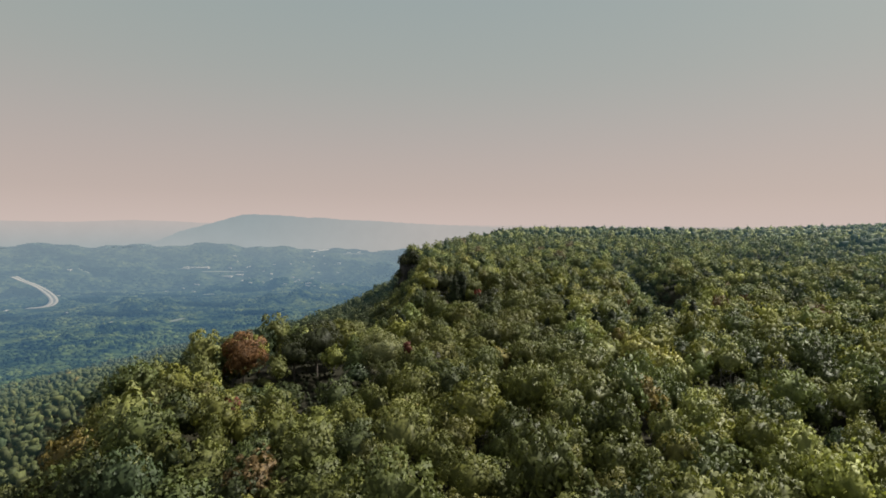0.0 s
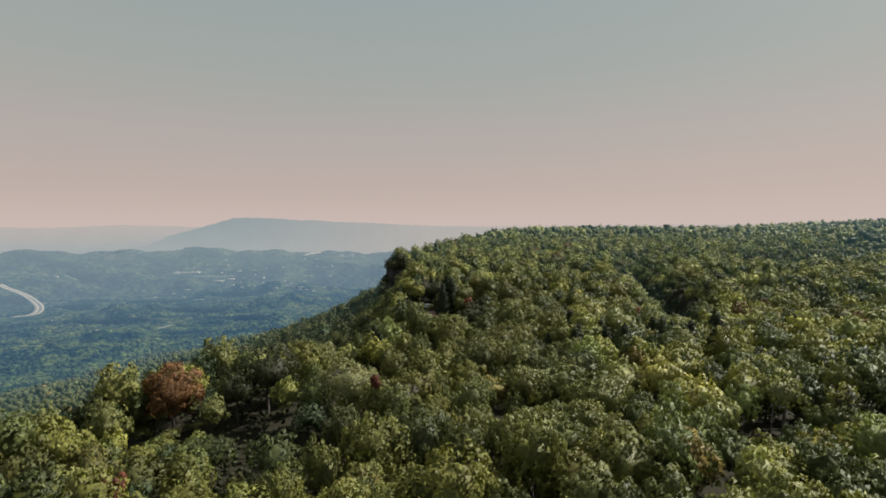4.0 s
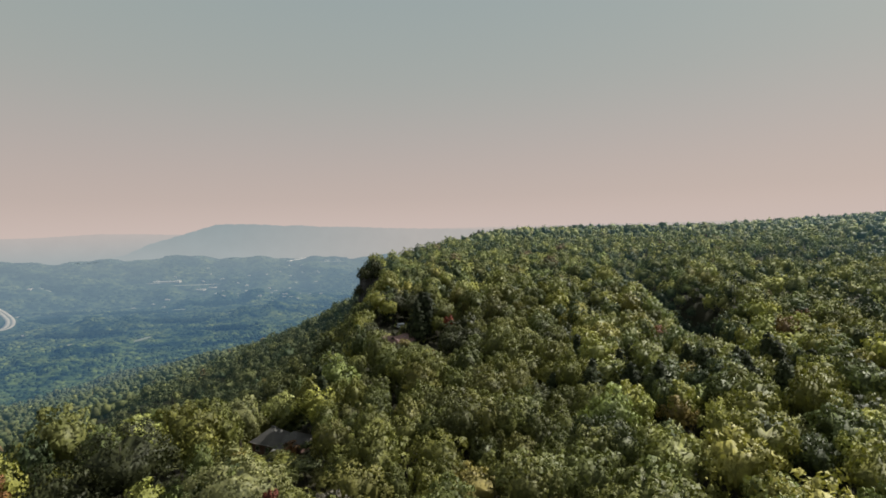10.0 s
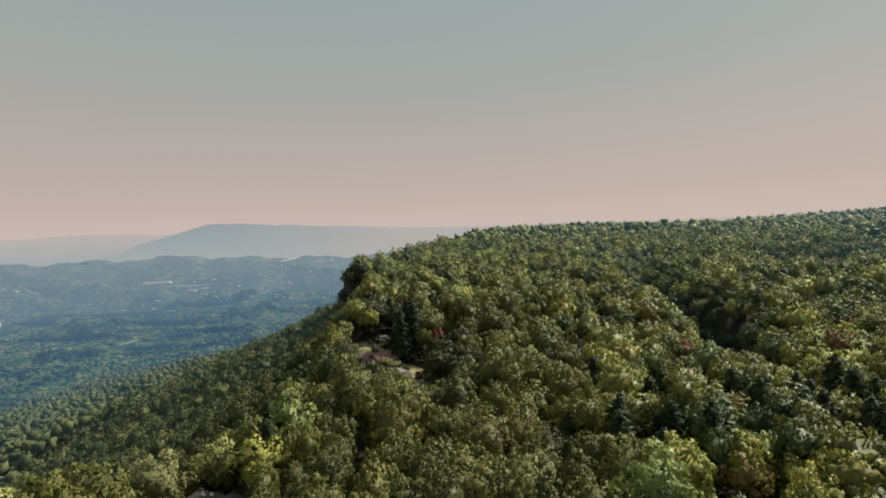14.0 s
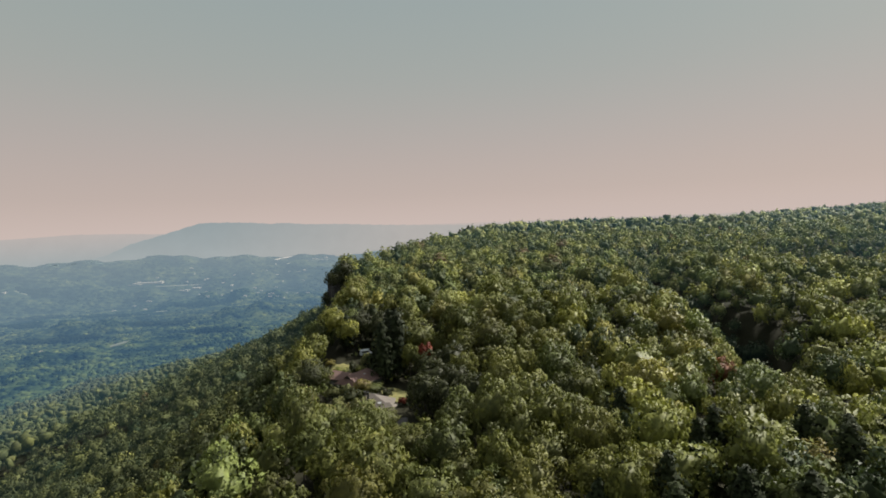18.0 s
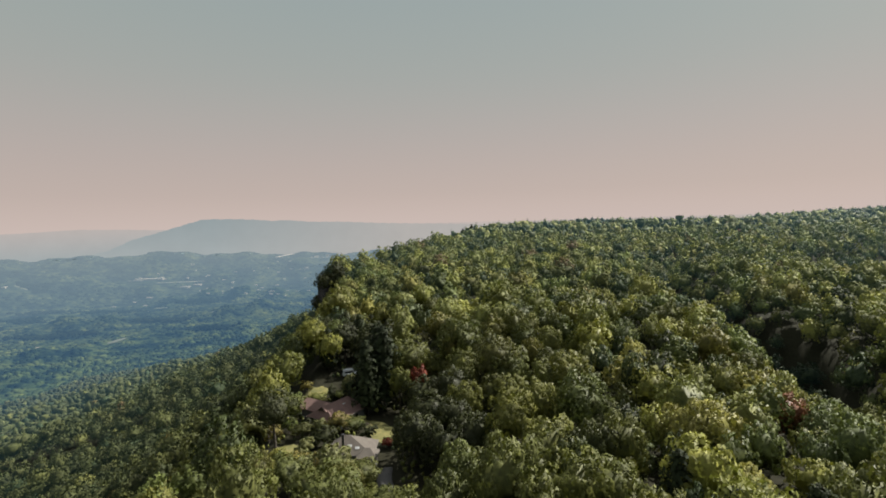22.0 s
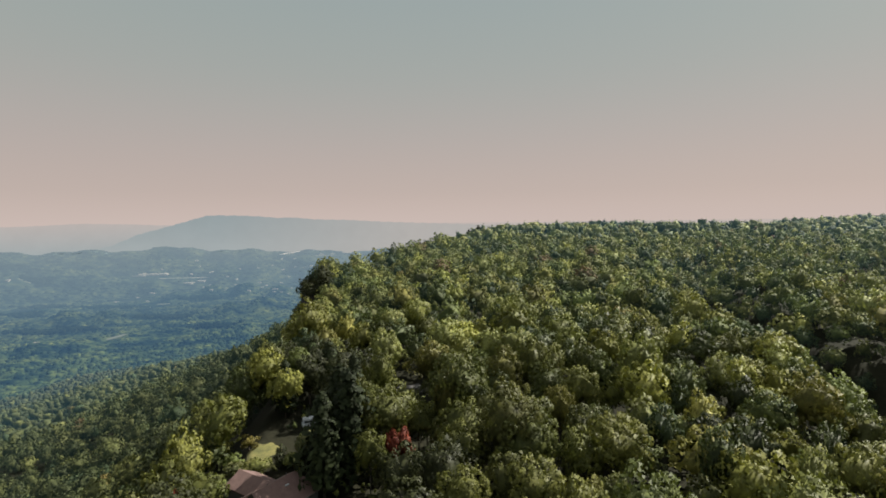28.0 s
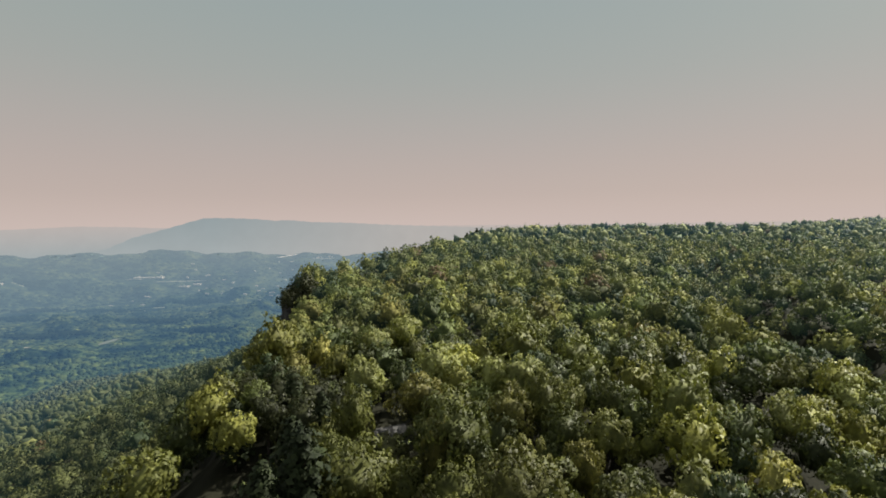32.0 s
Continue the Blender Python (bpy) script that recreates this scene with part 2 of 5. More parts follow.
def ground_z(x, y):
    """Height of the ground (metres) at arrays of places."""
    x, y = np.asarray(x, float), np.asarray(y, float)
    top = CANOPY_Y(y) - 16.0
    gully = ravine(x, y)
    gully = gully + 7 * np.clip((x - 165) / 60, 0, 1) * np.clip((420 - y) / 80, 0, 1)
    top = top - gully + 2.4 * wave(x, y, 34, 1.0) * np.clip((np.hypot(x + 12, y - 275) - 30) / 60, 0, 1)
    top = top - 5 * np.exp(-(np.hypot(x + 45, y - 186) / 26) ** 2)
    pad = np.exp(-(np.hypot(x + 9, (y - 276) / 1.25) / 24) ** 4)
    top = top * (1 - pad) - 54.1 * pad
    top = top + 13 * np.exp(-((x - 960) / 190) ** 2 - ((y - 1080) / 200) ** 2)
    s = BROW_X(y) - x
    cliff = (26 * np.exp(-((y - 505) / 30) ** 4) + 6) * np.clip((s + 1) / 5, 0, 1) * np.exp(-((y - 490) / 130) ** 4) * np.exp(-(np.maximum(s, 0) / 75) ** 2)
    drop = np.where(s > 0, np.interp(np.maximum(s, 0), DROP_S, DROP_Z) + cliff, 0)
    drop = drop + np.clip(s / 200, 0, 1) * 9 * wave(x, y, 120, 2.0)
    side = top - drop
    r = np.hypot(x, y - 60)
    az = np.degrees(np.arctan2(x, y - 60))
    calm = 1 - np.exp(-((az + 41.5) / 5.0) ** 2 - ((r - 3300) / 900) ** 4)
    calm = calm * (1 - np.exp(-((az + 24.5) / 3.5) ** 2 - ((r - 3960) / 260) ** 4))
    floor = FLOOR + (18 * wave(x, y, 330, 0.7) + 9 * wave(x, y, 120, 4.0)) * calm
    for r0, amp, k in ((1800, 26, 0.37), (2300, 38, 0.31), (2900, 50, 0.43), (3450, 62, 0.27), (3950, 70, 0.36), (4300, 56, 0.5)):
        floor = floor + 1.5 * amp * calm * np.exp(-((r - r0 - 110 * np.sin(az * 0.21 + r0)) / 150) ** 2) * (0.5 + 0.5 * np.sin(az * k + r0)) * (0.75 + 0.25 * np.sin(az * 1.9 + r0))
    rise = np.clip((r - 3700) / 750, 0, 1)
    crest = np.interp(az, (-60, -40, -33, -28, -24, -19, -15, -11, 0, 60), (-2.05, -2.05, -2.3, -2.15, -2.25, -2.65, -2.75, -2.95, -2.9, -2.8))
    crest = crest + 0.16 * np.sin(az * 0.9) + 0.08 * np.sin(az * 2.3 + 1)
    floor = floor + rise ** 1.2 * (r * np.tan(np.radians(crest)) - floor) + rise * (1 - rise) * 40 * np.sin(az * 0.55 + r / 90)
    k = 30.0
    return k * np.logaddexp(side / k, floor / k)


def sheet(name, xs, ys, zs, material):
    """A mesh over a grid of places; xs, ys and zs are two-dimensional."""
    n, m = xs.shape
    me = bpy.data.meshes.new(name)
    idx = np.arange(n * m).reshape(n, m)
    quads = np.stack([idx[:-1, :-1], idx[1:, :-1], idx[1:, 1:], idx[:-1, 1:]], -1).reshape(-1, 4)
    fill(me, np.stack([xs, ys, zs], -1).reshape(-1, 3), [quads])
    me.polygons.foreach_set("use_smooth", np.ones(len(me.polygons), bool))
    me.materials.append(material)
    return new(name, me)


def fill(me, verts, groups, colours=None, normals=None):
    """Vertices and faces (arrays with three or four columns) into an empty mesh."""
    loops = np.concatenate([g.ravel() for g in groups]).astype(np.int32)
    sizes = np.concatenate([np.full(len(g), g.shape[1]) for g in groups])
    me.vertices.add(len(verts))
    me.vertices.foreach_set("co", np.ascontiguousarray(verts, dtype=np.float32).ravel())
    me.loops.add(len(loops))
    me.loops.foreach_set("vertex_index", loops)
    me.polygons.add(len(sizes))
    me.polygons.foreach_set("loop_start", np.concatenate([[0], np.cumsum(sizes)[:-1]]).astype(np.int32))
    if colours is not None:
        layer = me.attributes.new("tint", "FLOAT_COLOR", "POINT")
        layer.data.foreach_set("color", np.ascontiguousarray(colours, dtype=np.float32).ravel())
    if normals is not None:
        layer = me.attributes.new("custom_normal", "FLOAT_VECTOR", "POINT")
        layer.data.foreach_set("vector", np.ascontiguousarray(normals, dtype=np.float32).ravel())
        me.polygons.foreach_set("use_smooth", np.ones(len(sizes), bool))
    me.update(calc_edges=True)


azs = np.radians(np.concatenate([np.arange(-180, -60, 4.0), np.arange(-60, 60, 0.45), np.arange(60, 180.1, 4.0)]))
rs = np.concatenate([np.arange(0, 1000, 9.0), np.geomspace(1000, 4840, 90)])
ga, gr = np.meshgrid(azs, rs)
gx, gy = gr * np.sin(ga), 60 + gr * np.cos(ga)
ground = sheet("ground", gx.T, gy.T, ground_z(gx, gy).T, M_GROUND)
tagged(ground, "wooded ridge sloping down to a broad hazy valley floor", "ground", kind="structure")


# ---- trees ----
def ico(level):
    bm = bmesh.new()
    bmesh.ops.create_icosphere(bm, subdivisions=level, radius=1.0)
    v = np.array([x.co[:] for x in bm.verts])
    f = np.array([[x.index for x in p.verts] for p in bm.faces])
    bm.free()
    return v, f


ICO = {k: ico(k) for k in (1, 2, 3)}


def crown(rng, lobes, leaves, leaf_size, radius=5.0, base=5.0, top=15.5, level=3, tufts=6, rough=0.05, bushy=1.0):
    """A broadleaf crown: boughs round the stem, each a cluster of smaller tufts of leaf sprays, with gaps between them and a dense heart.
    Vertices, triangles, quads, and the way that each vertex faces."""
    half, mid = (top - base) / 2, (top + base) / 2
    squash = np.array((1, 1, half / radius))
    cen, rad = [], []
    for i in range(lobes):
        zz = 1 - 1.65 * ((i + 0.5) / lobes) ** 0.9
        ang = i * 2.39996 + rng.uniform(-0.5, 0.5)
        flat = math.sqrt(max(0.0, 1 - zz * zz))
        k = rng.uniform(0.52, 0.95)
        cen.append((radius * flat * k * math.cos(ang), radius * flat * k * math.sin(ang), radius * (zz * 0.68 + rng.uniform(-0.10, 0.10))))
        rad.append(radius * rng.uniform(0.20, 0.36) * bushy * (1.15 if lobes < 12 else 1.0))
    cen, rad = np.array(cen), np.array(rad)
    d, faces = ICO[level]
    d = d + rng.normal(scale=0.03, size=d.shape)
    d = d / np.linalg.norm(d, axis=1)[:, None]
    along = d @ cen.T
    inside = rad ** 2 - (cen ** 2).sum(1) + along ** 2
    reach = np.where(inside > 0, along + np.sqrt(np.maximum(inside, 0)), 0.0).max(1)
    reach = np.maximum(reach, radius * 0.42) * (1 + rng.normal(scale=rough, size=len(d)))
    v = d * reach[:, None] * 0.72
    faces = faces[(d[faces][:, :, 2].max(1) > -0.62)]
    fn = np.cross(v[faces[:, 1]] - v[faces[:, 0]], v[faces[:, 2]] - v[faces[:, 0]])
    n = np.zeros_like(v)
    for k in range(3):
        np.add.at(n, faces[:, k], fn)
    n /= np.linalg.norm(n, axis=1)[:, None] + 1e-9
    # leaf sprays over the tufts of every bough
    if tufts:
        own = np.repeat(np.arange(lobes), tufts)
        out = rng.normal(size=(len(own), 3)) + 0.8 * cen[own] / radius + np.array((0, 0, 0.35))
        out /= np.linalg.norm(out, axis=1)[:, None]
        cen = np.concatenate([cen, cen[own] + out * (rad[own] * rng.uniform(0.75, 1.05, len(own)))[:, None]])
        rad = np.concatenate([rad * 0.94, rad[own] * rng.uniform(0.30, 0.58, len(own))])
    share = rad ** 2 * (1.0 + 0.9 * (np.arange(len(rad)) >= lobes))
    who = rng.choice(len(rad), leaves * 5, p=share / share.sum())
    f = rng.normal(size=(len(who), 3))
    f /= np.linalg.norm(f, axis=1)[:, None]
    p = cen[who] + f * (rad[who] * rng.uniform(0.90, 1.03, len(who)))[:, None]
    away = cen[who] + np.array((0, 0, 0.45 * radius))
    good = (f * away).sum(1) > -0.25 * np.linalg.norm(away, axis=1)
    near_ = np.linalg.norm(p[:, None, :] - cen[None, :lobes], axis=2) / rad[None, :lobes]
    good &= near_.min(1) > 0.86
    pick = np.where(good)[0][:leaves]
    p, f, leaves = p[pick], f[pick], len(pick)
    whole = p / radius + np.array((0, 0, 0.05))
    whole /= np.linalg.norm(whole, axis=1)[:, None]
    shade = 0.52 * f + 0.56 * whole
    shade /= np.linalg.norm(shade, axis=1)[:, None]
    tilt = f + rng.normal(scale=0.34, size=f.shape)
    tilt /= np.linalg.norm(tilt, axis=1)[:, None]
    tilt *= np.where((tilt * f).sum(1) < 0, -1.0, 1.0)[:, None]
    a = np.cross(tilt, rng.normal(size=tilt.shape))
    a /= np.linalg.norm(a, axis=1)[:, None]
    b = np.cross(tilt, a)
    s = leaf_size * rng.uniform(0.55, 1.4, leaves)[:, None]
    ring = np.stack([p + a * s, p - a * s * 0.6 + b * s * 0.85, p - a * s * 0.5 - b * s * 0.8], 1).reshape(-1, 3)
    tris = np.concatenate([faces, len(v) + np.arange(leaves * 3).reshape(-1, 3)])
    f = 0.92 * shade + 0.10 * tilt
    f /= np.linalg.norm(f, axis=1)[:, None]
    v = np.concatenate([v, ring]) * squash + np.array((0, 0, mid))
    return v, tris, np.zeros((0, 4), int), np.concatenate([n, np.repeat(f, 3, axis=0)])


def far_crown(rng, lobes, leaves, leaf_size, radius=5.0, base=5.0, top=15.5, level=4, tufts=6, rough=0.05, bushy=1.0):
    """A broadleaf crown seen from afar: boughs round the stem, each with its own tufts, one knobbly skin over them all, and loose leaf sprays standing out of it.
    Vertices, triangles, quads, and the way that each vertex faces."""
    half, mid = (top - base) / 2, (top + base) / 2
    squash = np.array((1, 1, half / radius))
    cen, rad = [], []
    for i in range(lobes):
        zz = 1 - 1.6 * ((i + 0.5) / lobes) ** 0.9
        ang = i * 2.39996 + rng.uniform(-0.5, 0.5)
        flat = math.sqrt(max(0.0, 1 - zz * zz))
        k = rng.uniform(0.55, 0.93)
        cen.append((radius * flat * k * math.cos(ang), radius * flat * k * math.sin(ang), radius * zz * 0.66 + rng.uniform(-0.08, 0.08) * radius))
        rad.append(radius * rng.uniform(0.22, 0.38) * bushy * (1.15 if lobes < 12 else 1.0))
    cen, rad = np.array(cen), np.array(rad)
    if tufts:
        own = np.repeat(np.arange(lobes), tufts)
        out = rng.normal(size=(len(own), 3))
        out /= np.linalg.norm(out, axis=1)[:, None]
        cen = np.concatenate([cen, cen[own] + out * (rad[own] * rng.uniform(0.65, 0.95, len(own)))[:, None]])
        rad = np.concatenate([rad * 0.92, rad[own] * rng.uniform(0.22, 0.42, len(own))])
    d, faces = ICO[level]
    d = d + rng.normal(scale=0.03, size=d.shape)
    d = d / np.linalg.norm(d, axis=1)[:, None]
    along = d @ cen.T
    inside = rad ** 2 - (cen ** 2).sum(1) + along ** 2
    reach = np.where(inside > 0, along + np.sqrt(np.maximum(inside, 0)), 0.0).max(1)
    reach = np.maximum(reach, radius * 0.42) * (1 + rng.normal(scale=rough, size=len(d)))
    v = d * reach[:, None] * 0.9
    faces = faces[(d[faces][:, :, 2].max(1) > -0.62)]
    v = v * squash + np.array((0, 0, mid))
    fn = np.cross(v[faces[:, 1]] - v[faces[:, 0]], v[faces[:, 2]] - v[faces[:, 0]])
    n = np.zeros_like(v)
    for k in range(3):
        np.add.at(n, faces[:, k], fn)
    n /= np.linalg.norm(n, axis=1)[:, None] + 1e-9
    # loose sprays
    area = np.linalg.norm(fn, axis=1) * (1.0 + 0.5 * (fn[:, 2] > 0))
    at = faces[rng.choice(len(faces), leaves, p=area / area.sum())]
    w = rng.dirichlet((1, 1, 1), leaves)[:, :, None]
    p, f = (v[at] * w).sum(1), (n[at] * w).sum(1)
    f = f / (np.linalg.norm(f, axis=1)[:, None] + 1e-9)
    p = p + f * (leaf_size * rng.uniform(-0.2, 1.8, leaves) + 0.06 * radius * np.sin(p[:, 0] * 2.6 / radius * 5 + p[:, 2]) * np.cos(p[:, 1] * 2.6 / radius * 5))[:, None]
    tilt = f + rng.normal(scale=0.5, size=f.shape)
    tilt /= np.linalg.norm(tilt, axis=1)[:, None]
    tilt *= np.where((tilt * f).sum(1) < 0, -1.0, 1.0)[:, None]
    a = np.cross(tilt, rng.normal(size=tilt.shape))
    a /= np.linalg.norm(a, axis=1)[:, None]
    b = np.cross(tilt, a)
    s = leaf_size * rng.uniform(0.5, 1.4, leaves)[:, None]
    ring = [p + a * s, p - a * s * 0.6 + b * s * 0.85, p - a * s * 0.5 - b * s * 0.8]
    tris = np.concatenate([faces, len(v) + np.arange(leaves * 3).reshape(-1, 3)])
    f = 0.85 * f + 0.25 * tilt
    f /= np.linalg.norm(f, axis=1)[:, None]
    return np.concatenate([v, np.stack(ring, 1).reshape(-1, 3)]), tris, np.zeros((0, 4), int), np.concatenate([n, np.repeat(f, 3, axis=0)])


def pine_crown(rng, whorls, per, radius=3.6, base=4.0, top=17.5):
    """A pine: uneven whorls of rising and drooping branches round the stem, each set with small sprays of needles."""
    P, S = [], []
    for i in range(whorls):
        u = i / (whorls - 1)
        z = base + (top - base) * u + rng.uniform(-0.2, 0.2)
        reach = radius * (1 - u) ** 0.6 * (0.65 + 0.35 * min(1.0, 4 * u)) * rng.uniform(0.55, 1.3) + 0.35
        for k in range(per):
            a = 2 * math.pi * (k + rng.uniform(-0.4, 0.4)) / per + i * 0.7
            length = reach * rng.uniform(0.55, 1.2)
            f = rng.uniform(0.15, 1.05, 8) ** 0.8
            out = f * length
            P.append(np.stack([out * math.cos(a), out * math.sin(a), z + 0.42 * out - 0.5 * f * out], -1) + rng.normal(0, 0.11 * length ** 0.5, (8, 3)))
            S.append(np.full(8, 0.20 + 0.07 * length))
    p, size = np.concatenate(P), np.concatenate(S) * rng.uniform(0.7, 1.35, 8 * whorls * per)
    f = p * np.array((1, 1, 0)) + np.array((0, 0, 1.2))
    f /= np.linalg.norm(f, axis=1)[:, None]
    tilt = f + rng.normal(scale=0.5, size=f.shape)
    tilt /= np.linalg.norm(tilt, axis=1)[:, None]
    tilt *= np.where((tilt * f).sum(1) < 0, -1.0, 1.0)[:, None]
    a = np.cross(tilt, rng.normal(size=tilt.shape))
    a /= np.linalg.norm(a, axis=1)[:, None]
    b, w = np.cross(tilt, a), size[:, None]
    v = np.stack([p + a * w * 1.3, p + b * w * 0.7, p - a * w * 1.1, p - b * w * 0.7], 1).reshape(-1, 3)
    n = 0.8 * f + 0.4 * tilt
    n /= np.linalg.norm(n, axis=1)[:, None]
    return v, np.zeros((0, 3), int), np.arange(len(v)).reshape(-1, 4), np.repeat(n, 4, axis=0)


def stem(rng, height, girth, limbs, reach):
    """A tapered trunk with rising limbs, in one mesh. Vertices and quads."""
    verts, quads, count = [], [], 0

    def tube(points, radii, sides):
        nonlocal count
        for p, r in zip(points, radii):
            for k in range(sides):
                a = 2 * math.pi * k / sides
                verts.append((p[0] + r * math.cos(a), p[1] + r * math.sin(a), p[2]))
        for i in range(len(points) - 1):
            for k in range(sides):
                j = (k + 1) % sides
                quads.append((count + i * sides + k, count + i * sides + j, count + (i + 1) * sides + j, count + (i + 1) * sides + k))
        count += len(points) * sides

    lean = rng.uniform(-0.4, 0.4, 2)
    tube([(0, 0, -2.0), (0, 0, 0.4), (lean[0] * 0.4, lean[1] * 0.4, height * 0.45), (*lean, height)],
         [girth * 1.35, girth, girth * 0.7, girth * 0.15], 7)
    for i in range(limbs):
        a, z = i * 2.4 + rng.uniform(-0.4, 0.4), height * rng.uniform(0.32, 0.7)
        d = reach * rng.uniform(0.6, 1.0)
        f = z / height
        tube([(lean[0] * f, lean[1] * f, z), (d * 0.5 * math.cos(a), d * 0.5 * math.sin(a), z + d * 0.45),
              (d * math.cos(a), d * math.sin(a), z + d * 0.75)], [girth * 0.4, girth * 0.26, 0.03], 5)
    return np.array(verts), np.array(quads)


def mesh_of(name, verts, tris, quads, material, normals=None):
    me = bpy.data.meshes.new(name)
    fill(me, verts, [g for g in (tris, quads) if len(g)], None, normals)
    me.materials.append(material)
    return me


def placed(name, mesh, parent, label=""):
    ob = new(name, mesh)
    ob.parent = parent
    if label:
        ob["label"] = label
    return ob


def tree_thing(name, trunk_mesh, crown_mesh, place, turn, scale, label, category, group):
    base = new(name)
    base.empty_display_size = 0.5
    base.matrix_basis = pose(*place, 0, 0, turn) @ Matrix.Diagonal((scale[0], scale[0], scale[1], 1))
    placed("trunk", trunk_mesh, base)
    placed("crown", crown_mesh, base)
    return tagged(base, label, category, group)


# ---- the forest ----
rng = np.random.default_rng(11)
OAKS = []
for i in range(8):
    v, t3, q4, nf = crown(rng, 22 + i % 3 * 5, 2400, 0.29, 5.2 + 0.3 * (i % 3), 4.2, 16.0 + 0.5 * (i % 4), 2, 6)
    sv, sq = stem(rng, 12.5, 0.26, 5, 3.6)
    OAKS.append((mesh_of("crown", v, t3, q4, M_LEAF, nf), mesh_of("trunk", sv, np.zeros((0, 3), int), sq, M_BARK)))
PINES = []
for i in range(3):
    v, t3, q4, nf = pine_crown(rng, 26, 13, 4.3 + 0.4 * i, 2.6, 18 + i)
    sv, sq = stem(rng, 17.5 + i, 0.22, 0, 1)
    PINES.append((mesh_of("crown", v, t3, q4, M_PINE, nf), mesh_of("trunk", sv, np.zeros((0, 3), int), sq, M_BARK)))

MID = [crown(rng, 19 + i % 3 * 3, 1150, 0.36, 5.3, 4.6, 15.5 + i % 3, 2, 6) for i in range(10)]
BACK = [crown(rng, 15 + i % 3 * 3, 320, 0.53, 5.2, 5.0, 16.0, 2, 5) for i in range(14)]
EDGE = [crown(rng, 12, 110, 0.78, 5.2, 5.2, 16.0, 1, 3) for i in range(12)]
FAR = [far_crown(rng, 8, 24, 0.9, 5.3, 3.0, 16.0, 1, 0) for i in range(8)]

# clearings: x, y, radius
CLEAR = [(-44, 188, 8), (-36, 190, 7), (-8, 260, 7), (-1, 260, 7), (-13, 282, 8), (-9, 289, 7), (-21, 288, 6), (-21.5, 306, 8), (0.5, 277, 6), (3, 270, 5), (-21, 265, 5), (-14, 266, 6), (9, 268, 7), (10, 283, 7), (18, 266, 8), (20, 280, 8), (6, 274, 4), (15, 251, 8), (24, 254, 7),
         (-13.6, 319, 4.5), (-14.5, 312, 3), (-17, 332, 5.5), (-7.5, 328, 5.5), (-17, 345, 5.5), (-26, 343, 5.5), (-8, 341, 5.5), (0, 334, 5.5), (4, 254, 4), (6, 246, 4), (-6, 295, 5), (-9, 271, 5),
         (-1, 295, 6), (-14, 308, 5), (-2, 303, 5), (72, 210, 7), (-80, 129, 5.5), (-18, 75, 4), (-50.5, 183, 5), (-13, 313, 5), (-57, 140, 7), (-63, 132, 6), (-30, 127, 7.5), (-59, 70, 2), (12.3, 291, 3.5), (87, 201, 5), (12, 133, 5),
         (77, 177, 3.5), (192, 291, 4), (92, 380, 5), (-24, 266, 5), (11, 258, 5), (12, 279, 6), (-13, 126, 4), (-50, 474, 9), (-58, 480, 9), (-63, 496, 8), (-43, 462, 8), (-52, 464, 8), (-40, 452, 5), (-66, 484, 8), (-70, 498, 9), (-66, 512, 9), (-60, 508, 8), (-54, 452, 7), (-62, 468, 9), (-50, 490, 6), (-72, 474, 7), (-58, 522, 7), (-48, 482, 6), (-48, 117, 6), (-46, 126, 5), (-44, 104, 5), (-51, 108, 5),
         (-4, 289, 4), (1, 293, 4), (-40, 96, 7), (-46, 97, 6), (-37, 105, 6), (-53, 119, 6), (-22, 112, 5), 
         (48, 180, 3.6), (55, 175, 3.6), (61, 184, 3.6), (52, 191, 3.6), (66, 177, 3.6), (88, 196, 3.6), (94, 183, 3.6), (103, 181, 3.6), (110, 194, 3.6), (118, 190, 3.6), (105, 206, 3.6), (116, 207, 3.6), (90, 210, 3.6), (122, 201, 3.6), (99, 174, 3.6),
         (-54, 106, 6), (-48, 91, 5), (11.5, 325, 4), (82, 113, 4.5), (10.6, 337, 6.5), (17, 338, 5), (-6.5, 249.5, 4)]
# tree heights cut to the camera's view: x, y, half width, way it opens
SIGHT_LINES = [(82, 112, 3, -0.64, -0.77, 0.37, 42), (10.6, 333, 4, 0.07, -1.0, 0.36, 30), (16, 263, 13, 0.0, -1.0, 0.42, 38), (-42, 183, 8.5, 0.34, -0.94, 0.10, 50), (-13.6, 316, 4, 0.25, -0.97, 0.28, 20), (-4, 257, 8.5, 0.14, -0.99, 0.42, 40), (-13, 279, 9, 0.17, -0.98, 0.28, 36), (-21, 300, 7, 0.24, -0.97, 0.34, 26), (1, 272, 4, 0.1, -0.99, 0.38, 14),
         (-21, 262, 4, 0.2, -0.98, 0.40, 20), (6, 246, 3, 0.05, -1.0, 0.40, 30), (12.3, 289, 4.5, 0.0, -1.0, 0.36, 30), (-79, 122, 9, 0.53, -0.85, 0.28, 50),
         (-1, 292, 4, 0.1, -1.0, 0.34, 14), (-58, 486, 11, 0.25, -0.97, 0.36, 34), (-50, 476, 8, 0.25, -0.97, 0.36, 34)]


def open_ground(x, y, more=0.0):
    hit = np.zeros(len(x), bool)
    for cx, cy, r in CLEAR:
        hit |= np.hypot(x - cx, y - cy) < r + more
    return hit


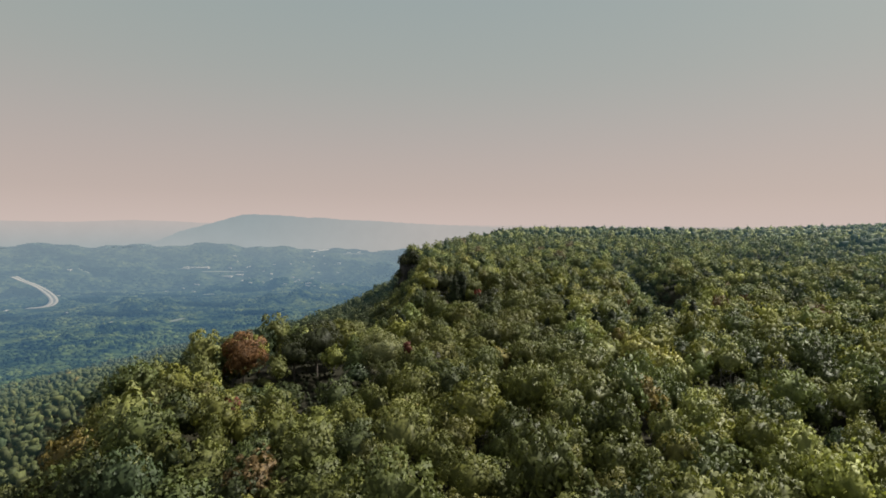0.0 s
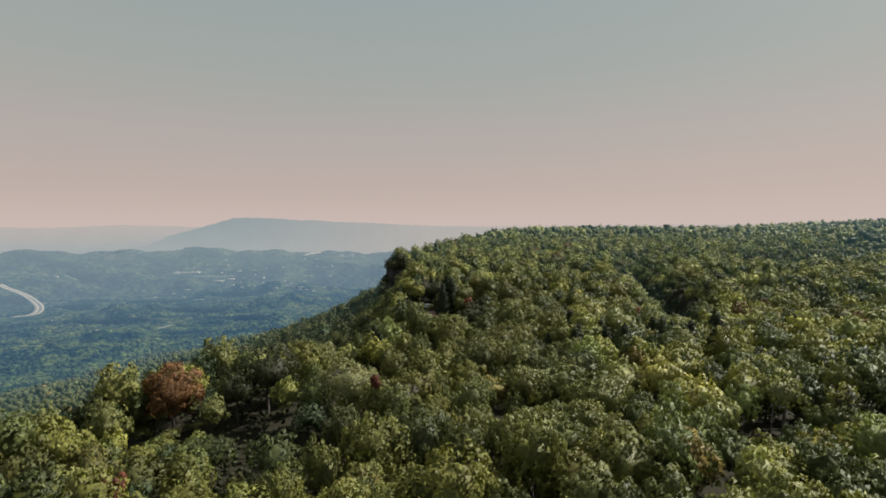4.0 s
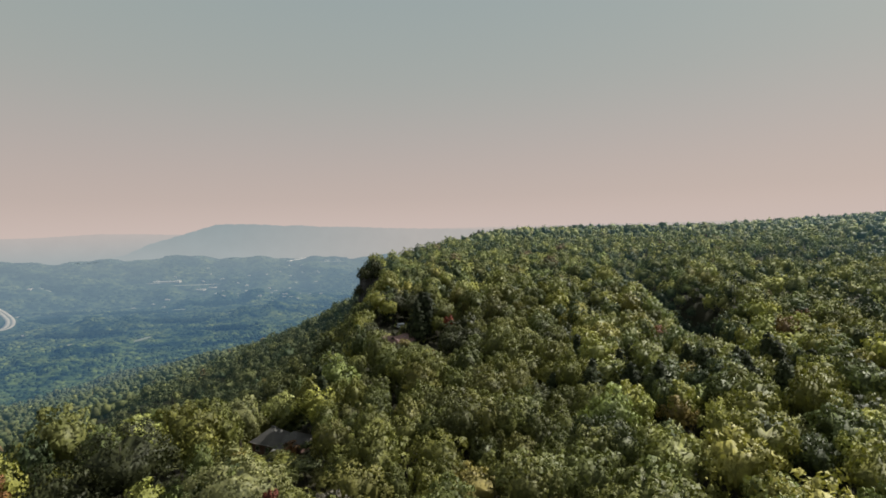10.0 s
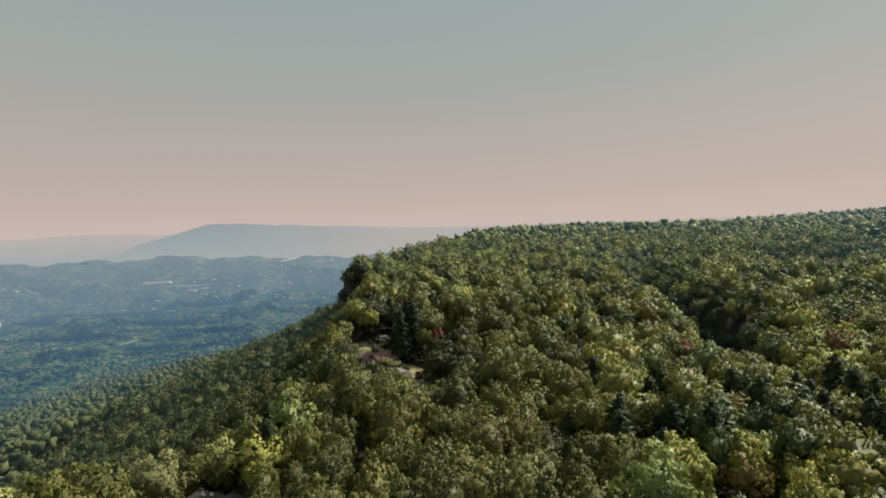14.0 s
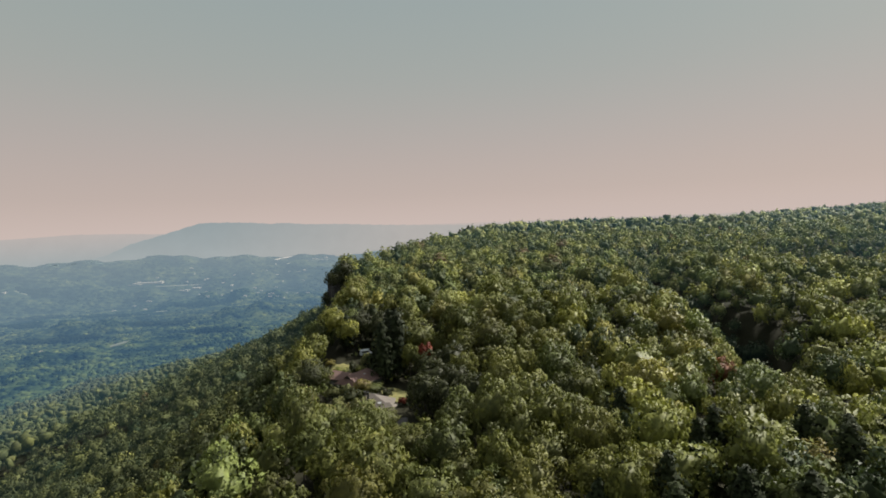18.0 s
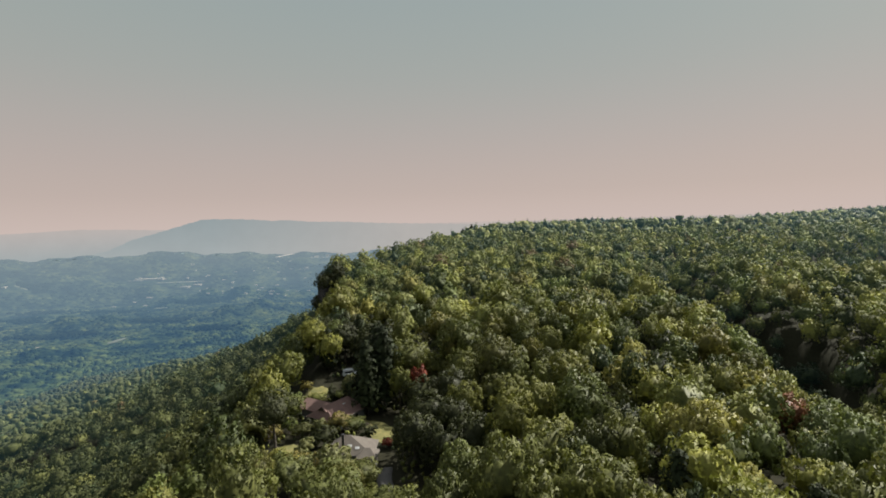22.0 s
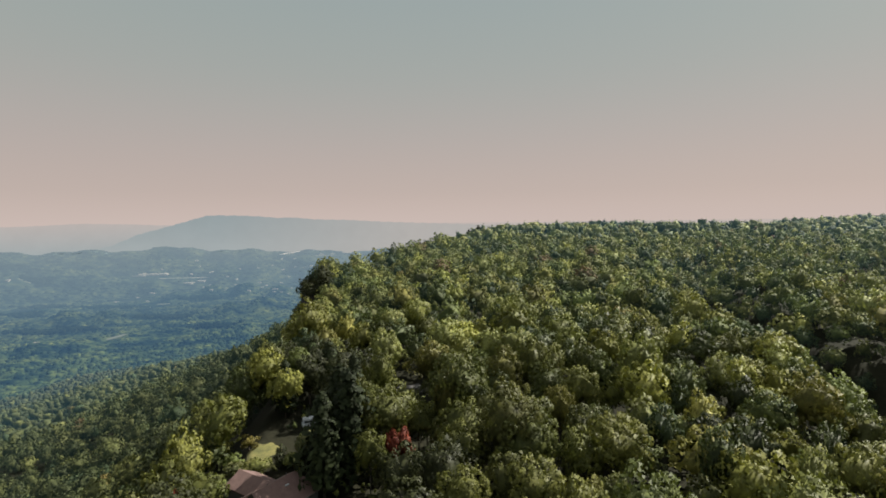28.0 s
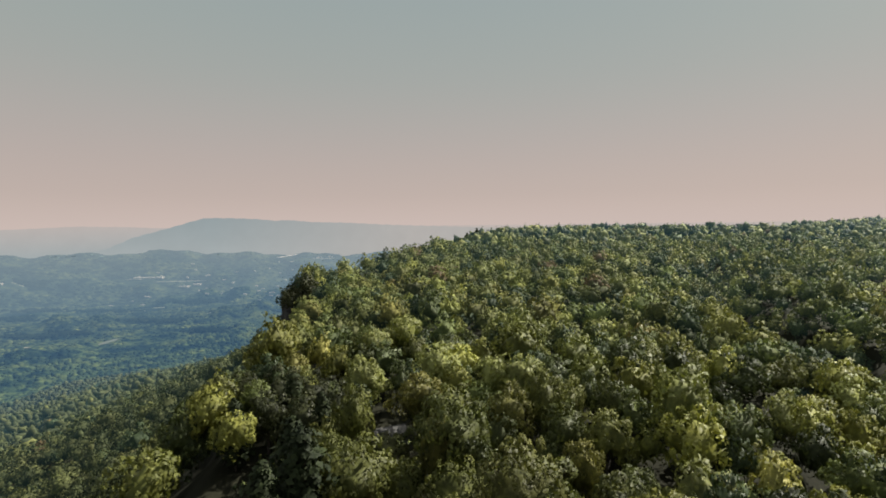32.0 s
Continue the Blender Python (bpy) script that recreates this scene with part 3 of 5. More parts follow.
def lowered(x, y):
    """Tallest a tree may stand at each place, below the camera's sight lines."""
    cap = np.full(len(x), 99.0)
    for cx, cy, half, ax, ay, rise, reach_ in SIGHT_LINES:
        n = math.hypot(ax, ay)
        along, across = ((x - cx) * ax + (y - cy) * ay) / n, np.abs((x - cx) * ay - (y - cy) * ax) / n
        near_ = (along > -3) & (along < reach_) & (across < half + 2)
        cap = np.where(near_, np.minimum(cap, 3.0 + rise * np.maximum(along, 0)), cap)
    return cap


def scatter(x0, x1, y0, y1, step):
    """Jittered places in staggered rows."""
    xs, ys = np.meshgrid(np.arange(x0, x1, step), np.arange(y0, y1, step * 0.87))
    xs = xs + (np.arange(xs.shape[0])[:, None] % 2) * step / 2
    p = np.stack([xs, ys], -1).reshape(-1, 2) + rng.uniform(-0.36, 0.36, (xs.size, 2)) * step
    return p[:, 0], p[:, 1]


def sizes(n, size):
    """Widths and heights: many middling trees, some small ones, a few that stand out."""
    w = np.clip(np.exp(rng.normal(-0.02, 0.27, n)), 0.5, 1.45)
    return 0.86 * size * w, 1.04 * size * np.clip(0.54 + 0.42 * w + rng.normal(0, 0.13, n), 0.5, 1.5)


def tones(x, y):
    """A leaf colour for each tree: stands of one kind, single trees that differ, a few that have turned."""
    n = len(x)
    stand = 3.5 + 2.2 * wave(x, y, 30, 5.0) + rng.normal(scale=1.7, size=n)
    col = np.array(GREENS)[np.clip(stand.astype(int), 0, 7)] * np.clip(np.exp(rng.normal(0.0, 0.30, n)), 0.45, 1.7)[:, None]
    # shade on the slope turned from the sun, painted into the leaf colour
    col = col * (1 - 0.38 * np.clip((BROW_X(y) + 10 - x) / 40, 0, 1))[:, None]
    # near western corner: more of that shade put into the leaves
    west_shade = np.clip((5 - x) / 30, 0, 1) * np.clip((125 - y) / 30, 0, 1)
    col = col * (1 - 0.32 * west_shade)[:, None]
    # slope woods pulled towards dull green, with the slope's shade painted in
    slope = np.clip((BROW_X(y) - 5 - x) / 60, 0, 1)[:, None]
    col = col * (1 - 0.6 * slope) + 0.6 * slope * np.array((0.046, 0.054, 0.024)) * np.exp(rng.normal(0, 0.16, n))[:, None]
    # gully shade painted as a dark leaf colour on most trees there
    ravine_shade = np.clip((ravine(x, y) - 12) / 10, 0, 1)[:, None] * (rng.random(n) < 0.8)[:, None]
    col = col * (1 - ravine_shade) + ravine_shade * np.array((0.026, 0.036, 0.019))
    turned = rng.random(n) * (1 + 0.5 * slope[:, 0])
    for lo, hi, c in ((0.0, 0.008, (0.125, 0.098, 0.034)), (0.008, 0.011, (0.105, 0.072, 0.036)), (0.012, 0.0124, (0.12, 0.055, 0.032)),
                      (0.014, 0.035, (0.128, 0.132, 0.044)), (0.035, 0.12, (0.04, 0.056, 0.028))):
        col[(turned >= lo) & (turned < hi)] = c
    return col


def stand_of(name, shapes, x, y, size, label, distant=False, tone=None):
    """One mesh of many trees that nobody could count."""
    z = ground_z(x, y)
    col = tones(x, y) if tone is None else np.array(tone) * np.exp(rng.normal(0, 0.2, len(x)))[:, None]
    kind = rng.integers(0, len(shapes), len(x))
    turn = rng.uniform(0, 2 * math.pi, len(x))
    wide, tall = sizes(len(x), size)
    fit_ = np.minimum(1.0, lowered(x, y) / (16 * tall))
    wide, tall = wide * fit_ ** 0.3, tall * fit_
    V, T, Q, C, N, count = [], [], [], [], [], 0
    for k, (sv, st, sq, sn) in enumerate(shapes):
        who = np.where(kind == k)[0]
        if not len(who):
            continue
        c, s = np.cos(turn[who])[:, None], np.sin(turn[who])[:, None]
        px = (sv[None, :, 0] * c - sv[None, :, 1] * s) * wide[who][:, None] + x[who][:, None]
        py = (sv[None, :, 0] * s + sv[None, :, 1] * c) * wide[who][:, None] + y[who][:, None]
        pz = sv[None, :, 2] * tall[who][:, None] + z[who][:, None]
        V.append(np.stack([px, py, pz], -1).reshape(-1, 3))
        N.append(np.stack([sn[None, :, 0] * c - sn[None, :, 1] * s, sn[None, :, 0] * s + sn[None, :, 1] * c, sn[None, :, 2] + 0 * c], -1).reshape(-1, 3))
        off = count + np.arange(len(who))[:, None, None] * len(sv)
        T.append((st[None] + off).reshape(-1, 3))
        if len(sq):
            Q.append((sq[None] + off).reshape(-1, 4))
        rgba = np.ones((len(who), len(sv), 4))
        rgba[:, :, :3] = col[who][:, None, :]
        C.append(rgba.reshape(-1, 4))
        count += len(who) * len(sv)
    me = bpy.data.meshes.new(name)
    fill(me, np.concatenate(V), [np.concatenate(T)] + ([np.concatenate(Q)] if Q else []), np.concatenate(C), np.concatenate(N))
    me.materials.append(M_FARLEAF if distant else M_STUFF)
    ob = new(name, me)
    return tagged(ob, label, "forest", kind="stuff")


px, py = scatter(-280, 520, -5, 700, 8.9)
ok = (np.abs(px - 8) < 0.96 * (py + 64)) & ~open_ground(px, py) & (px > BROW_X(py) - 330)
px, py = px[ok], py[ok]
lead = np.clip(py - 76, -50, 246)
reach = np.hypot(px - (1 + lead * 0.1), py - lead)
near = (np.abs(px - (1 + 0.1 * (py - 76))) < 36) & (py < 330) & (py > 14)
mid = (reach < 138) & ~near
back = (reach >= 138) & (reach < 355) & ~near
edge = (reach >= 355) & ~near

nz = ground_z(px, py)
ncap = lowered(px, py)
for i in np.where(near)[0]:
    k = rng.integers(0, len(OAKS))
    w, h = (float(a[0]) for a in sizes(1, 1.0))
    fit_ = min(1.0, ncap[i] / (17 * h))
    w, h = w * fit_ ** 0.3, h * fit_
    if h < 0.2:
        continue
    tree_thing("oak_tree", OAKS[k][1], OAKS[k][0], (px[i], py[i], nz[i]), rng.uniform(0, 360), (w, h),
               "green oak tree with a rounded leafy crown in the ridge forest", "tree", "trees of the ridge forest")
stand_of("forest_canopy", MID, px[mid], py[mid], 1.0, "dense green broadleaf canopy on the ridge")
# stands marked distant wear the leaf material with haze painted in
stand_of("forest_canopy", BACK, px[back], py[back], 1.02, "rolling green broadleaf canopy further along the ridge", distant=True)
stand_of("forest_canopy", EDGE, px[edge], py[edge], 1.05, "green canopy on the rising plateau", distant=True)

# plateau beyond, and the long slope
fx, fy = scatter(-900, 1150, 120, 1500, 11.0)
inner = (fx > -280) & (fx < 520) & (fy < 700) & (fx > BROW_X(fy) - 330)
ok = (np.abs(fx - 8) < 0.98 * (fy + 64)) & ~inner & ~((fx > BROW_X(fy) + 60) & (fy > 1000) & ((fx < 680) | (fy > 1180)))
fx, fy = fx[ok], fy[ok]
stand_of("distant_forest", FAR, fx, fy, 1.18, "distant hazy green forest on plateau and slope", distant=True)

# the ridge behind and beside the flight
ox, oy = scatter(-260, 330, -190, 240, 8.6)
ok = (np.abs(ox - 8) >= 0.96 * (oy + 64)) & (np.abs(ox - 8) < 0.96 * (oy + 64) + 230) | (oy < -5)
ok &= ~open_ground(ox, oy)
stand_of("forest_canopy", FAR, ox[ok], oy[ok], 1.1, "green broadleaf canopy on the ridge's flanks")


# ---- the valley ----
HIGHWAY = [(-2686, 3003), (-2627, 2983), (-2575, 2978), (-2515, 2968), (-2440, 2938), (-2313, 2826), (-2160, 2650), (-2075, 2527), (-2055, 2460), (-2079, 2429), (-2115, 2425)]
SITES = [(-1890, 3662, 260, 9, 4), (-1640, 3630, 90, 7, -8), (-1500, 3585, 60, 6, 5), (-1575, 3680, 70, 5, 0), (-2522, 3252, 26, 5, 10),
         (-900, 4341, 50, 7, 5), (-815, 4370, 40, 7, 0), (-917, 4047, 30, 6, 10), (-1350, 3720, 18, 5, 0), (-2190, 2390, 14, 5, 20)]
FIELDS = [(-1217, 2170, 18, 55), (-1160, 3420, 24, 26), (-1750, 2600, 14, 26), (-1080, 2750, 14, 30), (-2450, 3290, 40, 12), (-1500, 3050, 40, 8)]
LOTS = [(-1660, 3600, 150, 15), (-1960, 3610, 50, 10), (-850, 4250, 90, 18), (-930, 4010, 40, 12)]


def smooth_line(points, per=8):
    p = np.array(points, float)
    out = []
    for i in range(len(p) - 1):
        a, b, c, d = p[max(i - 1, 0)], p[i], p[i + 1], p[min(i + 2, len(p) - 1)]
        for k in range(per):
            f = k / per
            out.append(0.5 * (2 * b + (c - a) * f + (2 * a - 5 * b + 4 * c - d) * f * f + (3 * b - a - 3 * c + d) * f ** 3))
    return np.array(out + [p[-1]])


def ribbon(name, line, offset, width, lift, material, thick=2.0, splay=0.0):
    """A road slab along a line, beside it by offset."""
    d = np.gradient(line, axis=0)
    n = np.stack([-d[:, 1], d[:, 0]], 1) / np.linalg.norm(d, axis=1)[:, None]
    z = ground_z(line[:, 0], line[:, 1]) + lift
    z = np.convolve(np.pad(z, 6, "edge"), np.ones(13) / 13, "valid")
    l, r = line + n * (offset + width / 2), line + n * (offset - width / 2)
    rows = np.stack([np.c_[l + n * splay, z - thick], np.c_[l, z], np.c_[r, z], np.c_[r - n * splay, z - thick]], 1)
    k = len(line)
    idx = np.arange(k * 4).reshape(k, 4)
    quads = [np.stack([idx[:-1, j], idx[:-1, j + 1], idx[1:, j + 1], idx[1:, j]], -1) for j in range(3)]
    me = bpy.data.meshes.new(name)
    fill(me, rows.reshape(-1, 3), [np.concatenate(quads)])
    me.materials.append(material)
    return new(name, me)


hw = smooth_line(HIGHWAY)
for off in (-11, 11):
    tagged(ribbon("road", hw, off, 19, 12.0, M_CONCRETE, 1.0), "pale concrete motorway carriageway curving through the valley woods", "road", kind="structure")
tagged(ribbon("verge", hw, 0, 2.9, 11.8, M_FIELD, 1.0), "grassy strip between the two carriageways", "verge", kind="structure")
# added bank: lifts the road clear of the woods in the camera's view
tagged(ribbon("embankment", hw, 0, 43, 10.9, M_BACKDROP, 22.0, 46), "wooded embankment raising the motorway into the camera's view", "embankment", kind="structure")


def box_bm(sx, sy, sz, x=0.0, y=0.0, z=0.0, bevel=0.0):
    """A box with its foot's middle at x, y, z."""
    bm = bmesh.new()
    bmesh.ops.create_cube(bm, size=1.0)
    bmesh.ops.transform(bm, matrix=Matrix.Translation((x, y, z + sz / 2)) @ Matrix.Diagonal((sx, sy, sz, 1)), verts=bm.verts)
    if bevel:
        bmesh.ops.bevel(bm, geom=bm.edges[:], offset=bevel, segments=1, affect="EDGES")
    return bm


def part(name, bm, material, parent, label=""):
    me = bpy.data.meshes.new(name)
    bm.to_mesh(me)
    bm.free()
    me.materials.append(material)
    return placed(name, me, parent, label)


def gable_bm(sx, sy, rise, over=0.0, thick=0.25, z=0.0):
    """A pitched roof with its ridge along x, eaves at z."""
    bm = bmesh.new()
    hx, hy = sx / 2 + over, sy / 2 + over
    sec = [(-hy, 0), (0, rise), (hy, 0), (hy, -thick), (0, rise - thick), (-hy, -thick)]
    ends = [[bm.verts.new((ex, b, z + c)) for b, c in sec] for ex in (-hx, hx)]
    for i in range(6):
        j = (i + 1) % 6
        bm.faces.new((ends[0][i], ends[0][j], ends[1][j], ends[1][i]))
    for e in ends:
        bm.faces.new((e[0], e[1], e[4], e[5]))
        bm.faces.new((e[1], e[2], e[3], e[4]))
    bmesh.ops.recalc_face_normals(bm, faces=bm.faces)
    return bm


for sx_, sy_, wide_, high_, turn_ in SITES:
    hall = new("warehouse")
    hall.matrix_basis = pose(sx_, sy_, float(ground_z(sx_, sy_)) + 4, 0, 0, turn_)
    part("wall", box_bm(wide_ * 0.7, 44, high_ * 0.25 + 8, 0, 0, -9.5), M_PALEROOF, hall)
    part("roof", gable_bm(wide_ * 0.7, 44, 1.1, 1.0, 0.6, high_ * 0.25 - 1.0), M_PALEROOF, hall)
    tagged(hall, "long pale metal-roofed hall among the valley woods", "warehouse", "halls in the valley")

vr = 650 * np.exp(rng.uniform(0, math.log(4700 / 650), 37000))
va = np.radians(rng.uniform(-49, -3, len(vr)))
vx, vy = vr * np.sin(va), 60 + vr * np.cos(va)
sl = BROW_X(vy) - vx
clear = np.zeros(len(vx), bool)
for fx0, fy0, fw, fd in FIELDS:
    clear |= (np.abs(vx - fx0) < fw) & (np.abs(vy - fy0 + 30) < fd + 40)
for fx0, fy0, fw, fd in LOTS:
    clear |= (np.abs(vx - fx0 * 0.985) < fw) & (np.abs(vy - fy0 * 0.985) < fd + 45)
for sx_, sy_, wide_, high_, turn_ in SITES:
    clear |= (np.abs(vx - sx_ * 0.985) < wide_ * 0.55) & (np.abs(vy - sy_ * 0.985) < 75)
for hx_, hy_ in hw[::2]:
    k = math.hypot(hx_, hy_)
    for back_ in (0, 45, 90):
        clear |= np.hypot(vx - hx_ * (1 - back_ / k), vy - hy_ * (1 - back_ / k)) < 42
patchy = wave(vx, vy, 150, 3.0) + 0.6 * wave(vx, vy, 60, 6.0)
ok = ~clear & (sl > 520) & ((patchy > -1.05) | (rng.random(len(vx)) < 0.35))
vx, vy, vr, patchy = vx[ok], vy[ok], vr[ok], patchy[ok]


def valley_woods(x, y, r, thickness, material=M_BACKDROP):
    """Rounded tree tops by the thousand over the valley floor."""
    ang = np.arange(5) * math.pi * 0.4
    n = len(x)
    size = np.maximum(6.0, 0.0042 * r) * np.exp(rng.normal(0, 0.32, n))
    tall = np.interp(r, (600, 2500, 3800, 4300, 4700), (9.0, 7.5, 7.0, 5.0, 2.0)) * rng.uniform(0.5, 1.3, n) * np.clip(1 + 0.5 * thickness, 0.5, 1.8)
    z = ground_z(x, y)
    low = size[:, None] * rng.uniform(0.75, 1.25, (n, 5))
    shift = rng.uniform(-0.3, 0.3, (n, 2)) * size[:, None]
    turn = rng.uniform(0, 1, n)[:, None]
    foot = np.stack([x[:, None] + low * np.cos(ang + turn), y[:, None] + low * np.sin(ang + turn), np.repeat(z[:, None], 5, 1) - 1], -1)
    brow = np.stack([x[:, None] + shift[:, :1] * 0.7 + low * 0.80 * np.cos(ang + turn), y[:, None] + shift[:, 1:] * 0.7 + low * 0.80 * np.sin(ang + turn),
                     z[:, None] + tall[:, None] * rng.uniform(0.55, 0.9, (n, 5))], -1)
    tip = np.stack([x + shift[:, 0], y + shift[:, 1], z + tall], -1)[:, None]
    v = np.concatenate([foot, brow, tip], 1)
    k = np.arange(5)
    j = (k + 1) % 5
    quads = np.stack([k, j, j + 5, k + 5], -1)
    tris = np.stack([k + 5, j + 5, np.full(5, 10)], -1)
    off = (np.arange(n) * 11)[:, None, None]
    me = bpy.data.meshes.new("valley_woods")
    fill(me, v.reshape(-1, 3), [(quads[None] + off).reshape(-1, 4), (tris[None] + off).reshape(-1, 3)])
    me.polygons.foreach_set("use_smooth", np.ones(len(me.polygons), bool))
    me.materials.append(material)
    return tagged(new("valley_woods", me), "hazy blue-green woods covering the valley floor", "woods", kind="stuff")


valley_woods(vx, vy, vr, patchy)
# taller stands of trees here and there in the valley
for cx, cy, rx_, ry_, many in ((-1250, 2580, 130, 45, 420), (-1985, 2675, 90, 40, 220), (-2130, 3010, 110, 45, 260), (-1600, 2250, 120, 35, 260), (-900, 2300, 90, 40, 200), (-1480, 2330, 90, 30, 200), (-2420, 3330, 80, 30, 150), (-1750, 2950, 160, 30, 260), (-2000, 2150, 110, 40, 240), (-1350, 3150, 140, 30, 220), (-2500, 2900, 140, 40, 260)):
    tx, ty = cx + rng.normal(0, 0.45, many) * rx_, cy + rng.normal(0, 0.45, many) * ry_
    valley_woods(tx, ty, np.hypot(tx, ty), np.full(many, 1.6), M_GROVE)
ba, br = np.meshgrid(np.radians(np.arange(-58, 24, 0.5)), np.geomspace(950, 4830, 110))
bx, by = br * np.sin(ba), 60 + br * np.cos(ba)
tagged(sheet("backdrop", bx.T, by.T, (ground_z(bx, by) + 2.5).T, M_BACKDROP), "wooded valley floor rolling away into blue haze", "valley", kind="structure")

for fx0, fy0, fw, fd in FIELDS:
    us, ws = np.meshgrid(np.linspace(-1, 1, 7), np.linspace(-1, 1, 7))
    q = 1 + 0.18 * np.sin(us * 3 + fx0) * np.cos(ws * 2.5 + fy0)
    X, Y = fx0 + us * fw * q, fy0 + ws * fd * q
    f_ = sheet("field", X, Y, ground_z(X, Y) + 3.0, M_FIELD)
    tagged(f_, "pale green clearing among valley woods", "field", kind="structure")

for fx0, fy0, fw, fd in LOTS:
    us, ws = np.meshgrid(np.linspace(-1, 1, 9), np.linspace(-1, 1, 7))
    X, Y = fx0 + us * fw * (1 + 0.1 * np.sin(ws * 2.1 + fy0)), fy0 + us * 0.1 * fw + ws * fd * (1 + 0.25 * np.cos(us * 3.3 + fx0))
    tagged(sheet("pavement", X, Y, np.full_like(X, ground_z(X, Y).max() + 3.0), M_LOT), "pale paved yard beside halls in the valley", "yard", kind="structure")

# small houses of the valley town
hrng = np.random.default_rng(77)
town = None
for i in range(60):
    az_, r_ = radians(hrng.uniform(-29, -12.5)), hrng.uniform(3250, 4250)
    if i % 5 == 0:
        az_, r_ = radians(hrng.uniform(-41, -29)), hrng.uniform(2300, 3900)
    hx_, hy_ = r_ * math.sin(az_), 60 + r_ * math.cos(az_)
    place = pose(hx_, hy_, float(ground_z(hx_, hy_)) + 4.5, 0, 0, hrng.uniform(-30, 30))
    if town is None:
        town = new("house")
        town.matrix_basis = place
        part("wall", box_bm(19, 12, 9, 0, 0, -7.5), M_PALEROOF, town)
        part("roof", gable_bm(19, 12, 1.5, 0.8, 0.5, 1.6), M_PALEROOF, town)
        tagged(town, "small pale-roofed house among the valley trees", "house", "houses of the valley town")
    else:
        copy_thing(town, place)

# a bend of the river far off
rv = smooth_line([(-1191, 4243), (-1192, 4289), (-1158, 4325), (-1118, 4354), (-1083, 4372)], 5)
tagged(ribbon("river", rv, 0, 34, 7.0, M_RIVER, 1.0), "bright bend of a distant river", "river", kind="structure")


# ---- far mountains ----
def far_ridge(name, radius, azimuths, elevations, material, label, depth=90.0, rough=0.02):
    """A long ridge round the horizon: its crest by elevation in degrees, a concave front and a back."""
    az = np.linspace(azimuths[0], azimuths[-1], 260)
    el = np.interp(az, azimuths, elevations) + rough * (np.sin(az * 5.1) + 0.6 * np.sin(az * 11.7 + 1) + 0.35 * np.sin(az * 27.0 + 2))
    crest = radius * np.tan(np.radians(el))
    foot = -330.0
    a = np.radians(az)
    rows = []
    for f, back_ in ((0.0, -depth), (0.35, -depth * 0.5), (0.7, -depth * 0.2), (0.94, -depth * 0.03), (1.0, 0.0), (0.9, 30.0), (0.0, 60.0)):
        rr = radius + back_ + 14 * np.sin(az * 3.3 + f * 2) * (1 - f)
        rows.append(np.stack([rr * np.sin(a), 60 + rr * np.cos(a), foot + f * (crest - foot)], -1))
    g = np.array(rows)
    ob = sheet(name, g[:, :, 0].T, g[:, :, 1].T, g[:, :, 2].T, material)
    return tagged(ob, label, "mountain", kind="structure")


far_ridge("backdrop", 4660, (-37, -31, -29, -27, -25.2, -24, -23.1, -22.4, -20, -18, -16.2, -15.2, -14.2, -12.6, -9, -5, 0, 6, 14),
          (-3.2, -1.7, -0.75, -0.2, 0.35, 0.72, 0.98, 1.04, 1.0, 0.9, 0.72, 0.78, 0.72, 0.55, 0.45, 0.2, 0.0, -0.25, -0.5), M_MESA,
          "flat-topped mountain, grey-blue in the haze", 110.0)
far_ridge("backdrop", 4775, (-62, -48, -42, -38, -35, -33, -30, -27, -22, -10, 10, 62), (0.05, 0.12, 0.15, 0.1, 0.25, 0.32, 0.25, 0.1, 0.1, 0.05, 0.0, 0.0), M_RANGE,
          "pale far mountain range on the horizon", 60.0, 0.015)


# ---- the cliff at the brow ----
M_ROCK = surface("dark_sandstone", (0.015, 0.014, 0.014), (0.037, 0.034, 0.030), 0.25, 2.2, 0.95, 0.6)


def crag():
    """A rock face along the brow, in weathered beds and buttresses."""
    r = np.random.default_rng(5)
    line = smooth_line([(-34, 468), (-38.5, 479), (-47, 483.5), (-55, 488), (-57.5, 500), (-55, 518), (-47, 540)], 9)
    d = np.gradient(line, axis=0)
    n = np.stack([-d[:, 1], d[:, 0]], 1) / np.linalg.norm(d, axis=1)[:, None]
    hs = np.linspace(0, 1, 18)
    U, Hh = np.meshgrid(np.linspace(0, 1, len(line)), hs)
    end = np.clip(1 - np.abs(U * 2 - 1) ** 5, 0, 1)
    yy = line[:, 1][None, :]
    top, foot = CANOPY_Y(yy) - 11.0, CANOPY_Y(yy) - 20.0 - 40 * end
    Z = foot + (top - foot) * Hh
    ledge = np.round(Hh * 6 + 0.4 * np.sin(U * 17)) / 6
    out = 3.5 + (1 - ledge) * 3.0 + 1.2 * np.sin(U * 31) * end + 0.6 * np.sin(U * 70 + Hh * 3) + r.uniform(-0.4, 0.4, U.shape)
    X, Y = line[:, 0][None, :] + n[:, 0][None, :] * out, yy + n[:, 1][None, :] * out
    Z[-2:] += r.uniform(-2.5, 1.0, Z[-2:].shape)
    X[-1] += 6
    Y[-1] += 3
    ob = sheet("cliff", X, Y, Z, M_ROCK)
    ob.data.polygons.foreach_set("use_smooth", np.zeros(len(ob.data.polygons), bool))
    return tagged(ob, "dark shaded sandstone cliff at the edge of the plateau", "cliff", kind="structure")


crag()


# ---- houses and yards ----
M_SHINGLE_GREY = surface("grey_shingles", (0.079, 0.066, 0.055), (0.108, 0.093, 0.077), 0.8, 9.0, 0.9, 0.3)
